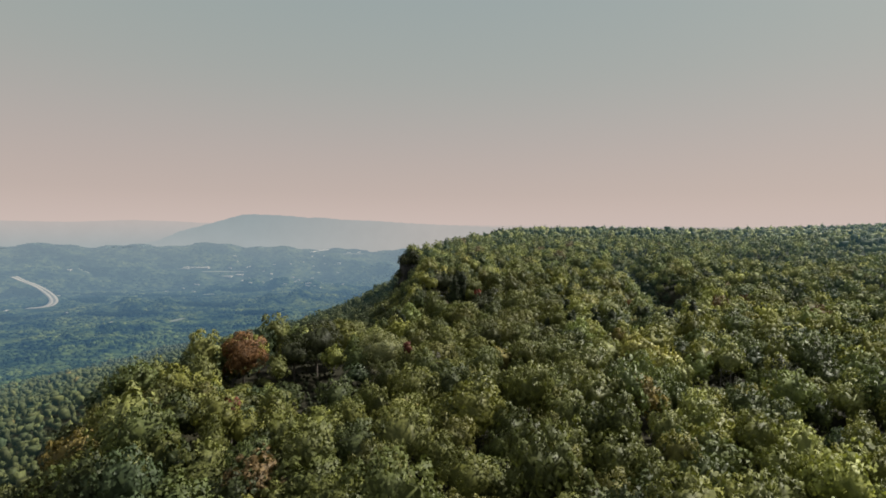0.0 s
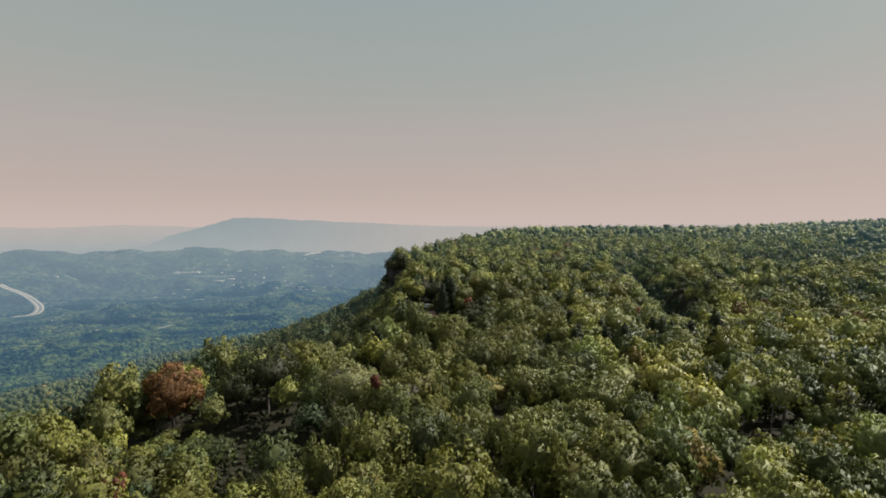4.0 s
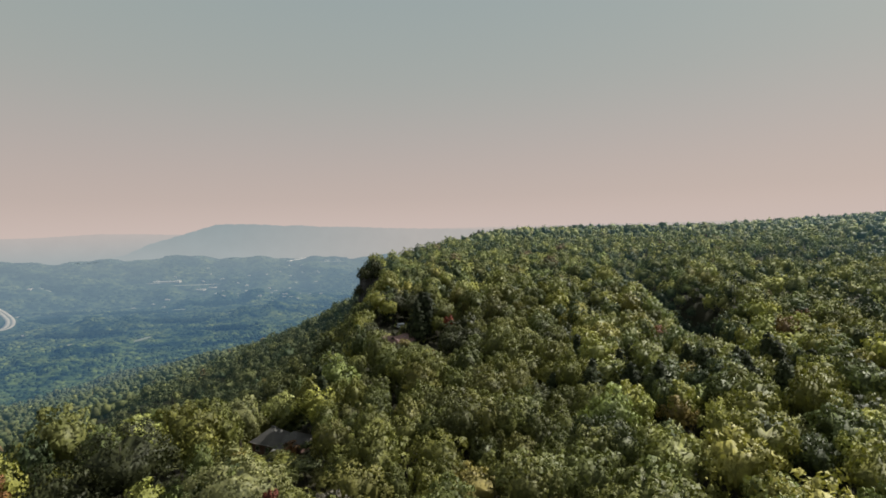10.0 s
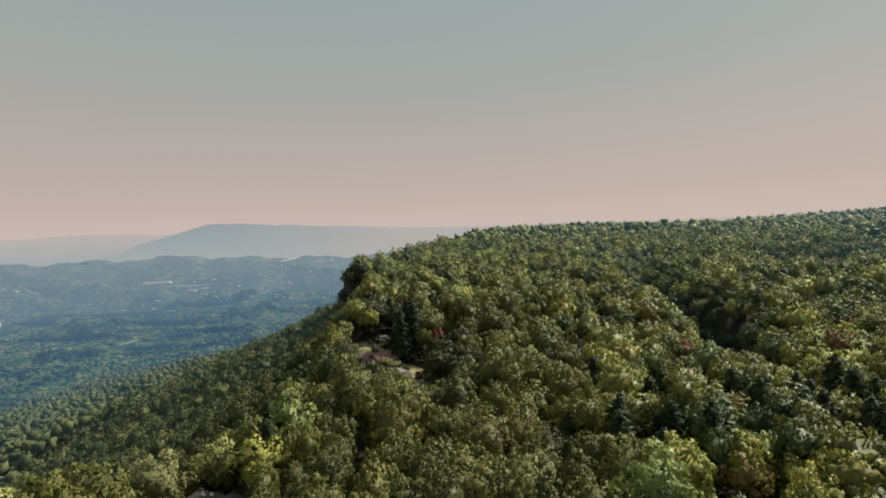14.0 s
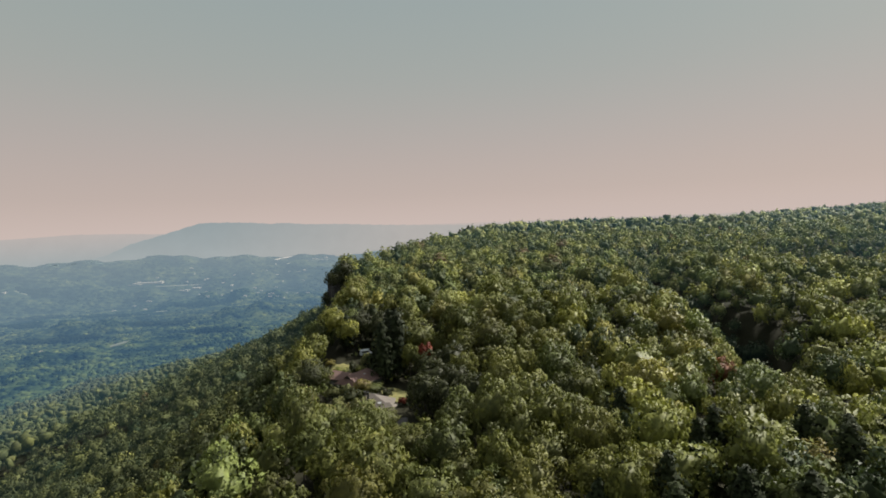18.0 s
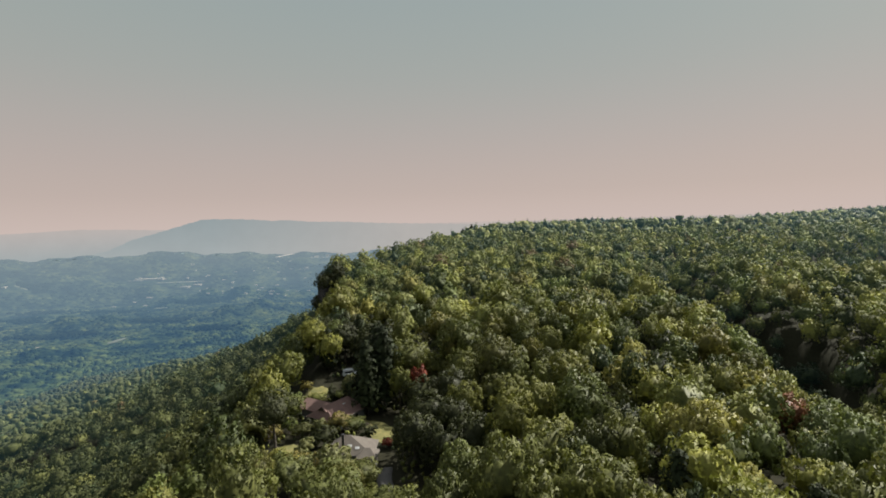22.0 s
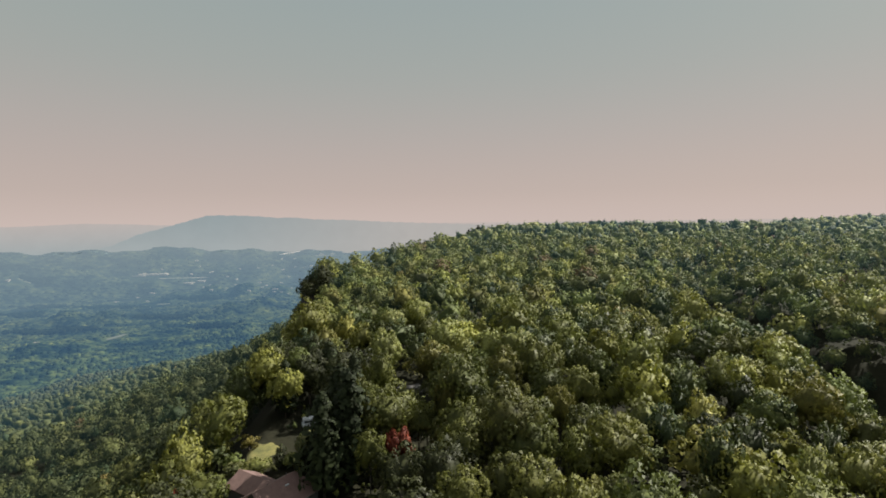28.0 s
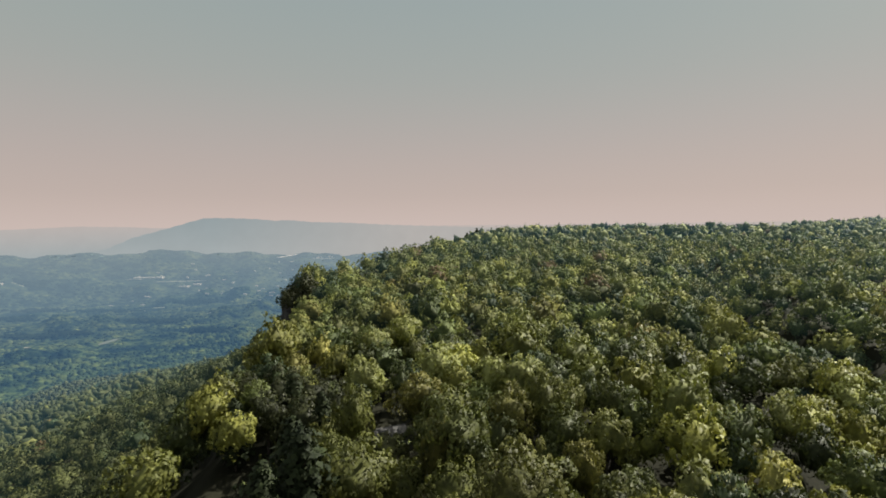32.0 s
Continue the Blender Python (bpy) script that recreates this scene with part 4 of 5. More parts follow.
M_SHINGLE_DARK = surface("weathered_shingles", (0.046, 0.045, 0.041), (0.070, 0.068, 0.062), 0.7, 9.0, 0.9, 0.3)
M_SHINGLE_BROWN = surface("brown_shingles", (0.111, 0.065, 0.055), (0.155, 0.096, 0.081), 0.7, 9.0, 0.9, 0.3)
M_BRICK = surface("shaded_brick_wall", (0.099, 0.055, 0.043), (0.147, 0.086, 0.067), 1.2, 12.0, 0.9, 0.3)
M_SIDING = surface("grey_siding", (0.099, 0.105, 0.110), (0.142, 0.144, 0.147), 0.8, 6.0, 0.8, 0.15)
M_TRIM = surface("white_trim", (0.358, 0.358, 0.347), (0.427, 0.422, 0.404), 1.0, 8.0, 0.6, 0.1)
M_FASCIA = surface("weathered_fascia", (0.101, 0.086, 0.076), (0.144, 0.130, 0.115), 1.0, 8.0, 0.8, 0.1)
M_DARK = surface("black_metal", (0.010, 0.010, 0.011), (0.025, 0.025, 0.025), 3.0, 20.0, 0.5, 0.1)
M_GLASS = surface("dark_window_glass", (0.016, 0.021, 0.025), (0.033, 0.037, 0.041), 1.0, 5.0, 0.08, 0)
M_DOME = surface("skylight_dome", (0.325, 0.335, 0.335), (0.406, 0.411, 0.406), 2.0, 10.0, 0.2, 0)
M_LAWN = surface("sunlit_lawn", (0.071, 0.076, 0.021), (0.166, 0.148, 0.043), 0.5, 5.0, 0.95, 0.4)
M_ASPHALT = surface("driveway_asphalt", (0.076, 0.073, 0.070), (0.119, 0.114, 0.108), 0.5, 8.0, 0.9, 0.2)
M_WOOD = surface("grey_timber", (0.094, 0.083, 0.072), (0.166, 0.148, 0.130), 1.2, 15.0, 0.85, 0.3)
M_CARWHITE = surface("white_paint", (0.447, 0.476, 0.505), (0.534, 0.555, 0.577), 1.0, 10.0, 0.25, 0)
M_CARBLUE = surface("dark_blue_paint", (0.033, 0.041, 0.066), (0.057, 0.066, 0.090), 1.0, 10.0, 0.25, 0)
M_TYRE = surface("tyre_rubber", (0.010, 0.010, 0.010), (0.021, 0.021, 0.021), 4.0, 30.0, 0.9, 0.2)


def hip_bm(sx, sy, rise, over=0.5, ridge=None, thick=0.22, z=0.0, shift=0.0):
    """A hipped roof, ridge along x (length ridge), eaves at z."""
    bm = bmesh.new()
    hx, hy = sx / 2 + over, sy / 2 + over
    r = (max(0.0, hx - hy) if ridge is None else ridge / 2)
    lo = [bm.verts.new((a * hx, b * hy, z - thick)) for a, b in ((-1, -1), (1, -1), (1, 1), (-1, 1))]
    e = [bm.verts.new((a * hx, b * hy, z)) for a, b in ((-1, -1), (1, -1), (1, 1), (-1, 1))]
    t = [bm.verts.new((shift - r, 0, z + rise)), bm.verts.new((shift + r, 0, z + rise))] if r > 0.05 else [bm.verts.new((0, 0, z + rise))] * 2
    one = t[0] is t[1]
    bm.faces.new((e[0], e[1], t[0]) if one else (e[0], e[1], t[1], t[0]))
    bm.faces.new((e[1], e[2], t[1]))
    bm.faces.new((e[2], e[3], t[0]) if one else (e[2], e[3], t[0], t[1]))
    bm.faces.new((e[3], e[0], t[0]))
    for i in range(4):
        j = (i + 1) % 4
        bm.faces.new((lo[i], lo[j], e[j], e[i]))
    bm.faces.new(lo[::-1])
    bmesh.ops.recalc_face_normals(bm, faces=bm.faces)
    return bm


def moved(bm, x=0.0, y=0.0, z=0.0, turn=0.0):
    bmesh.ops.transform(bm, matrix=pose(x, y, z, 0, 0, turn), verts=bm.verts)
    return bm


def window(parent, x, y, z, wide, high, turn):
    """A framed window in a wall: frame, pane and sill."""
    w = part("window", moved(box_bm(wide + 0.16, 0.10, high + 0.16), x, y, z, turn), M_TRIM, parent, "white framed window")
    part("pane", moved(box_bm(wide, 0.12, high, 0, 0, 0.08), x, y, z, turn), M_GLASS, w)
    part("sill", moved(box_bm(wide + 0.3, 0.22, 0.06, 0, -0.05, -0.06), x, y, z, turn), M_TRIM, w)


def gutter(parent, sx, sy, z, over=0.5, paint=None):
    for x, y, lx, ly in ((0, -sy / 2 - over - 0.06, sx + 2 * over, 0.12), (0, sy / 2 + over + 0.06, sx + 2 * over, 0.12),
                         (-sx / 2 - over - 0.06, 0, 0.12, sy + 2 * over), (sx / 2 + over + 0.06, 0, 0.12, sy + 2 * over)):
        part("gutter", box_bm(lx, ly, 0.14, x, y, z - 0.16), paint or M_FASCIA, parent)


def vent_pipe(parent, x, y, z, r=0.12, h=0.6):
    bm = bmesh.new()
    bmesh.ops.create_cone(bm, cap_ends=True, segments=10, radius1=r, radius2=r * 0.9, depth=h + 1.0)
    part("vent_pipe", moved(bm, x, y, z + h / 2 - 0.5), M_DARK, parent)


# grey hip-roofed house at the edge of the slope
g1 = float(ground_z(-41, 187))
h1 = new("hip_roof_house")
h1.matrix_basis = pose(-42.8, 187.9, 0, 0, 0, -27)
ev = -57.4
part("wall", box_bm(8.8, 8.2, ev - g1 + 1.4, 0, 0, g1 - 1.5), M_BRICK, h1, "shaded brick wall")
part("roof", hip_bm(8.8, 8.2, 3.6, 0.6, 0.6, z=ev), M_SHINGLE_DARK, h1, "weathered grey hip roof")
gutter(h1, 8.8, 8.2, ev, 0.6)
part("wall", box_bm(8.0, 7.6, ev - g1 + 1.2, 6.3, 2.0, g1 - 1.5), M_BRICK, h1, "shaded brick wall")
part("roof", moved(hip_bm(8.0, 7.6, 2.5, 0.6, 1.0, z=ev - 0.1), 6.3, 2.0), M_SHINGLE_DARK, h1, "weathered grey hip roof")
part("wall", box_bm(4.6, 6.4, ev - 0.9 - g1 + 1.4, 6.6, -4.6, g1 - 1.5), M_SIDING, h1, "grey siding of the front wing")
part("roof", moved(gable_bm(6.4, 4.6, 1.9, 0.5, 0.22, ev - 1.0), 6.6, -4.4, 0, 90), M_SHINGLE_DARK, h1, "weathered grey pitched roof")
part("ridge_cap", box_bm(1.4, 0.3, 0.16, 0, 0, ev + 3.52), M_DARK, h1)
for wx, wy, tn in ((-2.4, -4.12, 0), (1.2, -4.12, 0), (-4.42, -1.5, 90), (-4.42, 1.8, 90)):
    window(h1, wx, wy, ev - 2.3, 1.2, 1.3, tn)
window(h1, 6.6, -7.82, ev - 2.8, 1.4, 1.1, 0)
vent_pipe(h1, 5.2, 0.6, ev + 1.5)
tagged(h1, "brick house with weathered grey hip roofs among tall trees", "house")

# pale grey house with a black flue and skylights
g3 = float(ground_z(-4, 260))
h3 = new("grey_roof_house")
h3.matrix_basis = pose(-3.9, 260.9, 0, 0, 0, -3) @ Matrix.Diagonal((0.94, 0.94, 1, 1))
ev = -51.5
part("wall", box_bm(10.6, 7.8, ev - g3 + 0.9, 0, 0, g3 - 1), M_SIDING, h3, "grey siding wall")
part("roof", hip_bm(10.6, 7.8, 3.1, 0.55, 1.6, z=ev, shift=-1.6), M_SHINGLE_GREY, h3, "sunlit pale grey hip roof")
gutter(h3, 10.6, 7.8, ev, 0.55)
part("wall", box_bm(4.4, 3.6, ev - g3 + 0.6, 4.2, -4.0, g3 - 1), M_SIDING, h3, "grey siding of the porch wing")
part("roof", moved(hip_bm(4.4, 4.4, 1.5, 0.45, 1.4, z=ev - 0.15), 4.3, -3.6), M_SHINGLE_GREY, h3, "pale grey hip roof of the wing")
flue = part("flue", box_bm(0.55, 0.55, 3.4, -2.0, -2.4, ev + 0.7), M_DARK, h3, "tall black metal flue")
part("flue_cap", box_bm(0.8, 0.8, 0.12, -2.0, -2.4, ev + 4.1), M_DARK, flue)
for sx_, sy_ in ((-0.4, -2.4), (1.6, -2.9)):
    tilt = math.degrees(math.atan2(3.0, 4.45))
    bm = box_bm(1.1, 0.7, 0.16, bevel=0.03)
    bmesh.ops.transform(bm, matrix=pose(sx_, sy_, ev + 3.0 * (1 - abs(sy_) / 4.45) - 0.02, tilt, 0, 0), verts=bm.verts)
    part("skylight", bm, M_DOME, h3, "white skylight dome")
for wx, tn in ((-3.6, 0), (-0.8, 0)):
    window(h3, wx, -3.92, ev - 2.1, 1.3, 1.2, tn)
part("door", box_bm(0.95, 0.1, 2.05, 4.2, -5.84, g3 + 0.05), M_TRIM, h3, "white front door")
tagged(h3, "low house with a sunlit grey roof and black flue", "house")

# brown-roofed house beside the lawn
g2 = float(ground_z(-13, 285))
h2 = new("brown_roof_house")
turn2 = math.degrees(math.atan2(10.1, 6.8))
h2.matrix_basis = pose(-11.9, 284.6, 0, 0, 0, turn2)
ev = -51.2
part("wall", box_bm(12.6, 9.2, ev - g2 + 0.9, 0, 0, g2 - 1), M_SIDING, h2, "grey-blue siding wall in shade")
part("roof", hip_bm(12.6, 9.2, 3.1, 0.7, 8.8, z=ev), M_SHINGLE_BROWN, h2, "faded reddish-brown roof")
part("gablet", moved(gable_bm(2.6, 3.2, 1.1, 0.0, 0.15, ev + 2.05), -4.6, 0), M_SHINGLE_BROWN, h2, "small gable at the end of the ridge")
bm = bmesh.new()
tri_ = [bm.verts.new(c) for c in ((-5.84, -1.45, ev + 2.0), (-5.84, 1.45, ev + 2.0), (-5.84, 0, ev + 2.92), (-5.75, -1.45, ev + 2.0), (-5.75, 1.45, ev + 2.0), (-5.75, 0, ev + 2.92))]
for f_ in ((0, 2, 1), (3, 4, 5), (0, 1, 4, 3), (1, 2, 5, 4), (2, 0, 3, 5)):
    bm.faces.new([tri_[i] for i in f_])
bmesh.ops.recalc_face_normals(bm, faces=bm.faces)
part("vent", bm, M_DARK, h2, "dark louvred gable vent")
gutter(h2, 12.6, 9.2, ev, 0.7)
part("wall", box_bm(6.4, 9.0, ev - g2 + 0.8, 0.4, 7.4, g2 - 1), M_SIDING, h2, "grey-blue siding of the side wing")
part("roof", moved(gable_bm(9.4, 6.4, 2.0, 0.5, 0.22, ev - 0.1), 0.4, 7.3, 0, 90), M_SHINGLE_BROWN, h2, "faded brown pitched roof of the wing")
vent_pipe(h2, 3.2, 1.2, ev + 2.3)
vent_pipe(h2, -1.5, 0.9, ev + 2.4, 0.08, 0.4)
part("skylight", moved(box_bm(0.9, 0.5, 0.14), 1.0, -1.6, ev + 2.1), M_DOME, h2, "small white roof light")
for wx in (-4.2, -1.0, 3.0):
    window(h2, wx, -4.62, ev - 2.0, 1.3, 1.2, 0)
for wy in (-2.6, 1.8):
    window(h2, -6.32, wy, ev - 2.0, 1.3, 1.2, 90)
tagged(h2, "low house with a faded reddish-brown roof beside a lawn", "house")


# low house deep among the trees
g4 = float(ground_z(10.6, 337))
h4 = new("ranch_house")
h4.matrix_basis = pose(10.6, 337.5, 0, 0, 0, 24)
part("wall", box_bm(7.6, 5.6, 3.4, 0, 0, g4 - 1), M_SIDING, h4, "grey siding wall in shade")
part("roof", gable_bm(7.6, 5.6, 1.6, 0.4, 0.2, g4 + 2.4), M_SHINGLE_DARK, h4, "grey shingle gable roof")
for wx in (-2.4, 0.4, 2.6):
    window(h4, wx, -2.82, g4 + 0.9, 1.1, 1.1, 0)
vent_pipe(h4, 2.0, -1.2, g4 + 3.3, 0.1, 0.4)
tagged(h4, "low grey-roofed house half hidden by tall trees", "house")


def patch(name, x, y, rx, ry, lift, material, label, category, turn=0.0, seed=0.0):
    """A piece of yard that follows the ground, with an uneven rim."""
    a = np.linspace(0, 2 * math.pi, 41)
    k = np.linspace(0, 1, 9)
    A, K = np.meshgrid(a, k)
    rim = 1 + 0.13 * np.sin(3 * A + seed) + 0.08 * np.sin(5 * A + 2 * seed) + 0.04 * np.sin(11 * A + seed)
    u, w = rx * K * rim * np.cos(A), ry * K * rim * np.sin(A)
    c, s = math.cos(radians(turn)), math.sin(radians(turn))
    X, Y = x + u * c - w * s, y + u * s + w * c
    return tagged(sheet(name, X, Y, ground_z(X, Y) + lift - 0.1 * K ** 6, material), label, category, kind="structure")


patch("lawn", -21.5, 306.0, 5.0, 7.0, 0.06, M_LAWN, "sunlit yellow-green lawn behind the house", "lawn", 20, 1.0)
patch("lawn", 0.5, 277.0, 4.2, 9.5, 0.06, M_LAWN, "sunlit dry lawn between houses and woods", "lawn", 30, 2.0)
patch("lawn", -21, 265, 4.0, 6.0, 0.06, M_LAWN, "small sunlit lawn beside shrubs", "lawn", 10, 0.4)
drive = smooth_line([(7, 243), (5.5, 247), (4.2, 251.5), (4.0, 257)], 6)
tagged(ribbon("driveway", drive, 0, 3.4, 0.12, M_ASPHALT, 0.5), "grey asphalt driveway between the trees", "driveway", kind="structure")
walkway = smooth_line([(-2.5, 281), (-4.5, 282.3), (-6.5, 282.8), (-8, 284)], 5)
tagged(ribbon("path", walkway, 0, 1.8, 0.10, M_CONCRETE, 0.4), "pale concrete path to the house", "path", kind="structure")
lane = smooth_line([(92, 112), (101, 121), (108, 129), (117, 140), (124, 156)], 5)
tagged(ribbon("lane", lane, 0, 4.2, 0.12, M_ASPHALT, 0.5), "pale lane glimpsed between trees", "road", kind="structure")


def pole(x, y, high, lean, label):
    z = float(ground_z(x, y))
    base = new("utility_pole")
    base.matrix_basis = pose(x, y, z, 0, lean, 0)
    bm = bmesh.new()
    bmesh.ops.create_cone(bm, cap_ends=True, segments=10, radius1=0.17, radius2=0.11, depth=high + 1)
    part("shaft", moved(bm, 0, 0, high / 2 - 0.5), M_WOOD, base)
    part("crossarm", box_bm(1.6, 0.1, 0.12, 0, 0.14, high - 0.9), M_WOOD, base)
    for ix in (-0.65, 0.0, 0.65):
        bm = bmesh.new()
        bmesh.ops.create_cone(bm, cap_ends=True, segments=8, radius1=0.06, radius2=0.04, depth=0.2)
        part("insulator", moved(bm, ix, 0.14, high - 0.68), M_TRIM, base)
    return tagged(base, label, "pole")


pole(12.6, 263.5, 9.0, 2, "grey timber utility pole in front of trees")


def h_frame(x, y, high, turn, label):
    """Two poles side by side under one long crossarm, with braces between them."""
    base = new("utility_pole")
    base.matrix_basis = pose(x, y, float(ground_z(x, y)), 0, 3, turn)
    for sx_ in (-1.35, 1.35):
        bm = bmesh.new()
        bmesh.ops.create_cone(bm, cap_ends=True, segments=10, radius1=0.19, radius2=0.13, depth=high + 1)
        part("shaft", moved(bm, sx_, 0, high / 2 - 0.5), M_WOOD, base)
    part("crossarm", box_bm(4.0, 0.14, 0.2, 0, 0.2, high - 0.5), M_WOOD, base)
    for k in (-1, 1):
        bm = box_bm(3.9, 0.07, 0.12)
        bmesh.ops.transform(bm, matrix=pose(0, -0.2, high - 3.0, 0, 45 * k, 0), verts=bm.verts)
        part("brace", bm, M_WOOD, base)
    for ix in (-1.8, 0.0, 1.8):
        bm = bmesh.new()
        bmesh.ops.create_cone(bm, cap_ends=True, segments=8, radius1=0.09, radius2=0.06, depth=0.5)
        part("insulator", moved(bm, ix, 0.2, high - 0.78), M_TRIM, base)
    return tagged(base, label, "pole")


h_frame(82, 113, 12.5, -35, "weathered H-frame timber utility pole among dark trees")
pole(14.9, 261.0, 7.5, 9, "short leaning timber pole beside trees")


def van(x, y, turn, paint, label, long=5.0, high=2.2):
    """A parked vehicle: body, cabin, windows, wheels."""
    z = float(ground_z(x, y))
    base = new("parked_van")
    base.matrix_basis = pose(x, y, z + 0.05, 0, 0, turn)
    part("body", box_bm(long, 1.9, 0.85, 0, 0, 0.32, 0.12), paint, base)
    part("cabin", box_bm(long * 0.72, 1.75, high - 1.1, -long * 0.1, 0, 1.12, 0.18), paint, base)
    for sy_ in (-0.89, 0.89):
        part("side_window", box_bm(long * 0.56, 0.03, 0.5, -long * 0.1, sy_, 1.35), M_GLASS, base)
    part("windscreen", box_bm(0.03, 1.5, 0.5, long * 0.262, 0, 1.35), M_GLASS, base)
    for wx in (-long * 0.3, long * 0.3):
        for sy_ in (-0.9, 0.9):
            bm = bmesh.new()
            bmesh.ops.create_cone(bm, cap_ends=True, segments=16, radius1=0.34, radius2=0.34, depth=0.24)
            bmesh.ops.transform(bm, matrix=pose(wx, sy_, 0.34, 90, 0, 0), verts=bm.verts)
            wheel = part("wheel", bm, M_TYRE, base)
            bm = bmesh.new()
            bmesh.ops.create_cone(bm, cap_ends=True, segments=12, radius1=0.19, radius2=0.19, depth=0.26)
            bmesh.ops.transform(bm, matrix=pose(wx, sy_, 0.34, 90, 0, 0), verts=bm.verts)
            part("rim", bm, M_TRIM, wheel)
    return tagged(base, label, "vehicle")


van(-13.6, 320.0, 20, M_CARWHITE, "white van parked in the shade of trees", 5.2, 2.5)
van(-7.6, 292.4, 20, M_CARBLUE, "dark blue car parked beside the house", 4.4, 1.7)


# ---- trees that stand out ----
def leaf_of(name, low, high, spread=0.2):
    return foliage(name, [(0.0, low), (1.0, high)], spread)


M_RUST = leaf_of("rust_leaves", (0.097, 0.051, 0.025), (0.119, 0.062, 0.030), 0.4)
M_RED = leaf_of("scarlet_leaves", (0.128, 0.029, 0.020), (0.149, 0.037, 0.025), 0.22)
M_DARKRED = leaf_of("dark_red_leaves", (0.085, 0.027, 0.020), (0.102, 0.034, 0.025), 0.22)
M_GOLD = leaf_of("gold_leaves", (0.132, 0.115, 0.038), (0.149, 0.126, 0.043), 0.22)
M_LIME = leaf_of("lime_leaves", (0.115, 0.140, 0.043), (0.128, 0.153, 0.051), 0.22)
M_PALE = leaf_of("pale_green_leaves", (0.128, 0.132, 0.060), (0.140, 0.145, 0.068), 0.22)
# deep green oaks and shrubs, with shade painted into the leaf colour
M_DEEP = leaf_of("deep_green_shade_leaves", (0.027, 0.031, 0.014), (0.037, 0.042, 0.018), 0.22)
M_BARE = leaf_of("sparse_grey_twigs", (0.102, 0.093, 0.085), (0.119, 0.111, 0.093), 0.22)


def single(name, x, y, wide, high, material, label, lobes=24, leaves=1700, base=0.22, leaf=0.36, gap=0.86, seed=1, z=None):
    """A broadleaf tree or shrub of its own shape: crown radius wide, height high."""
    r = np.random.default_rng(seed)
    broad = max(1.0, wide / 6.0)
    v, t3, q4, nf = crown(r, int(lobes * broad), int(leaves * 1.4 * broad), leaf * 0.78, wide, high * base, high, 2, 6, 0.06, min(1.0, gap + 0.14) / broad ** 0.4)
    sv, sq = stem(r, high * 0.8, 0.10 + 0.018 * high, 6, wide * 0.7)
    z = float(ground_z(x, y)) if z is None else z
    return tree_thing(name, mesh_of("trunk", sv, np.zeros((0, 3), int), sq, M_BARK), mesh_of("crown", v, t3, q4, material, nf),
                      (x, y, z), r.uniform(0, 360), (1, 1), label, "shrub" if name == "shrub" else "tree", "")


single("maple_tree", -80, 128, 7.7, 19.0, M_RUST, "large rust-brown tree turning for autumn", 30, 4200, 0.08, seed=3)
single("oak_tree", -57, 140, 9.0, 22.0, M_DEEP, "tall dark oak with deep shade beneath", 30, 2600, 0.15, seed=4)
single("oak_tree", -30, 127, 9.0, 21.5, M_PALE, "broad sunlit oak with a light green crown", 32, 3000, 0.14, seed=6)
single("maple_tree", -59.2, 70.3, 2.6, 17.5, M_DARKRED, "small dark red tree in the green canopy", 14, 700, 0.5, 0.3, seed=7)
single("maple_tree", -20.5, 117.5, 1.25, 19.0, M_DARKRED, "slender red-leaved sapling beside a broad oak", 10, 350, 0.75, 0.28, seed=83)
single("hickory_tree", -17.8, 75.2, 4.6, 15.5, M_GOLD, "olive-gold tree in the green canopy", 22, 1700, 0.3, seed=84)
single("oak_tree", -50.5, 182.7, 5.6, 17.5, M_PALE, "pale rounded tree beside the grey-roofed house", 24, 1900, 0.2, seed=15)
single("oak_tree", -63, 132, 6.5, 18.0, M_DEEP, "dark oak standing among brown and green trees", 26, 1700, 0.15, seed=5)
single("maple_tree", 11.6, 291, 3.1, 14.0, M_RED, "scarlet maple among green trees", 18, 1300, 0.30, seed=8)
single("maple_tree", -30.5, 281, 2.6, 10.5, M_RED, "small red tree on the slope", 14, 700, 0.3, seed=9)
single("hickory_tree", 87, 201, 5.6, 13.5, M_GOLD, "golden yellow tree among green ones", 22, 1600, 0.3, seed=10)
single("hickory_tree", 12, 133, 5.8, 15.0, M_GOLD, "yellowing tree with an olive crown", 22, 1600, 0.25, seed=12)
single("tulip_tree", 77, 177, 3.2, 13.5, M_LIME, "bright lime-green vine-covered tree", 16, 1200, 0.15, seed=11)
single("maple_tree", 192, 291, 5.0, 15.0, M_RUST, "reddish brown tree in the far canopy", 16, 700, 0.3, 0.5, seed=13)
single("hickory_tree", 92, 380, 6.0, 15.0, M_GOLD, "orange-tinted tree further along the ridge", 16, 700, 0.3, 0.5, seed=14)
single("oak_tree", -24, 266, 5.6, 15.5, M_DEEP, "dark spreading tree beside a small lawn", 24, 1700, 0.3, seed=16)
single("oak_tree", -49, 497, 6.5, 17.0, M_DEEP, "dark oak on the cliff top", 18, 900, 0.12, 0.5, seed=71)
single("oak_tree", -44, 486, 6.0, 16.0, M_DEEP, "dark oak on the cliff top", 18, 900, 0.12, 0.5, seed=72)
single("oak_tree", -50, 509, 6.0, 18.5, M_DEEP, "dark oak on the cliff top", 18, 900, 0.12, 0.5, seed=73)
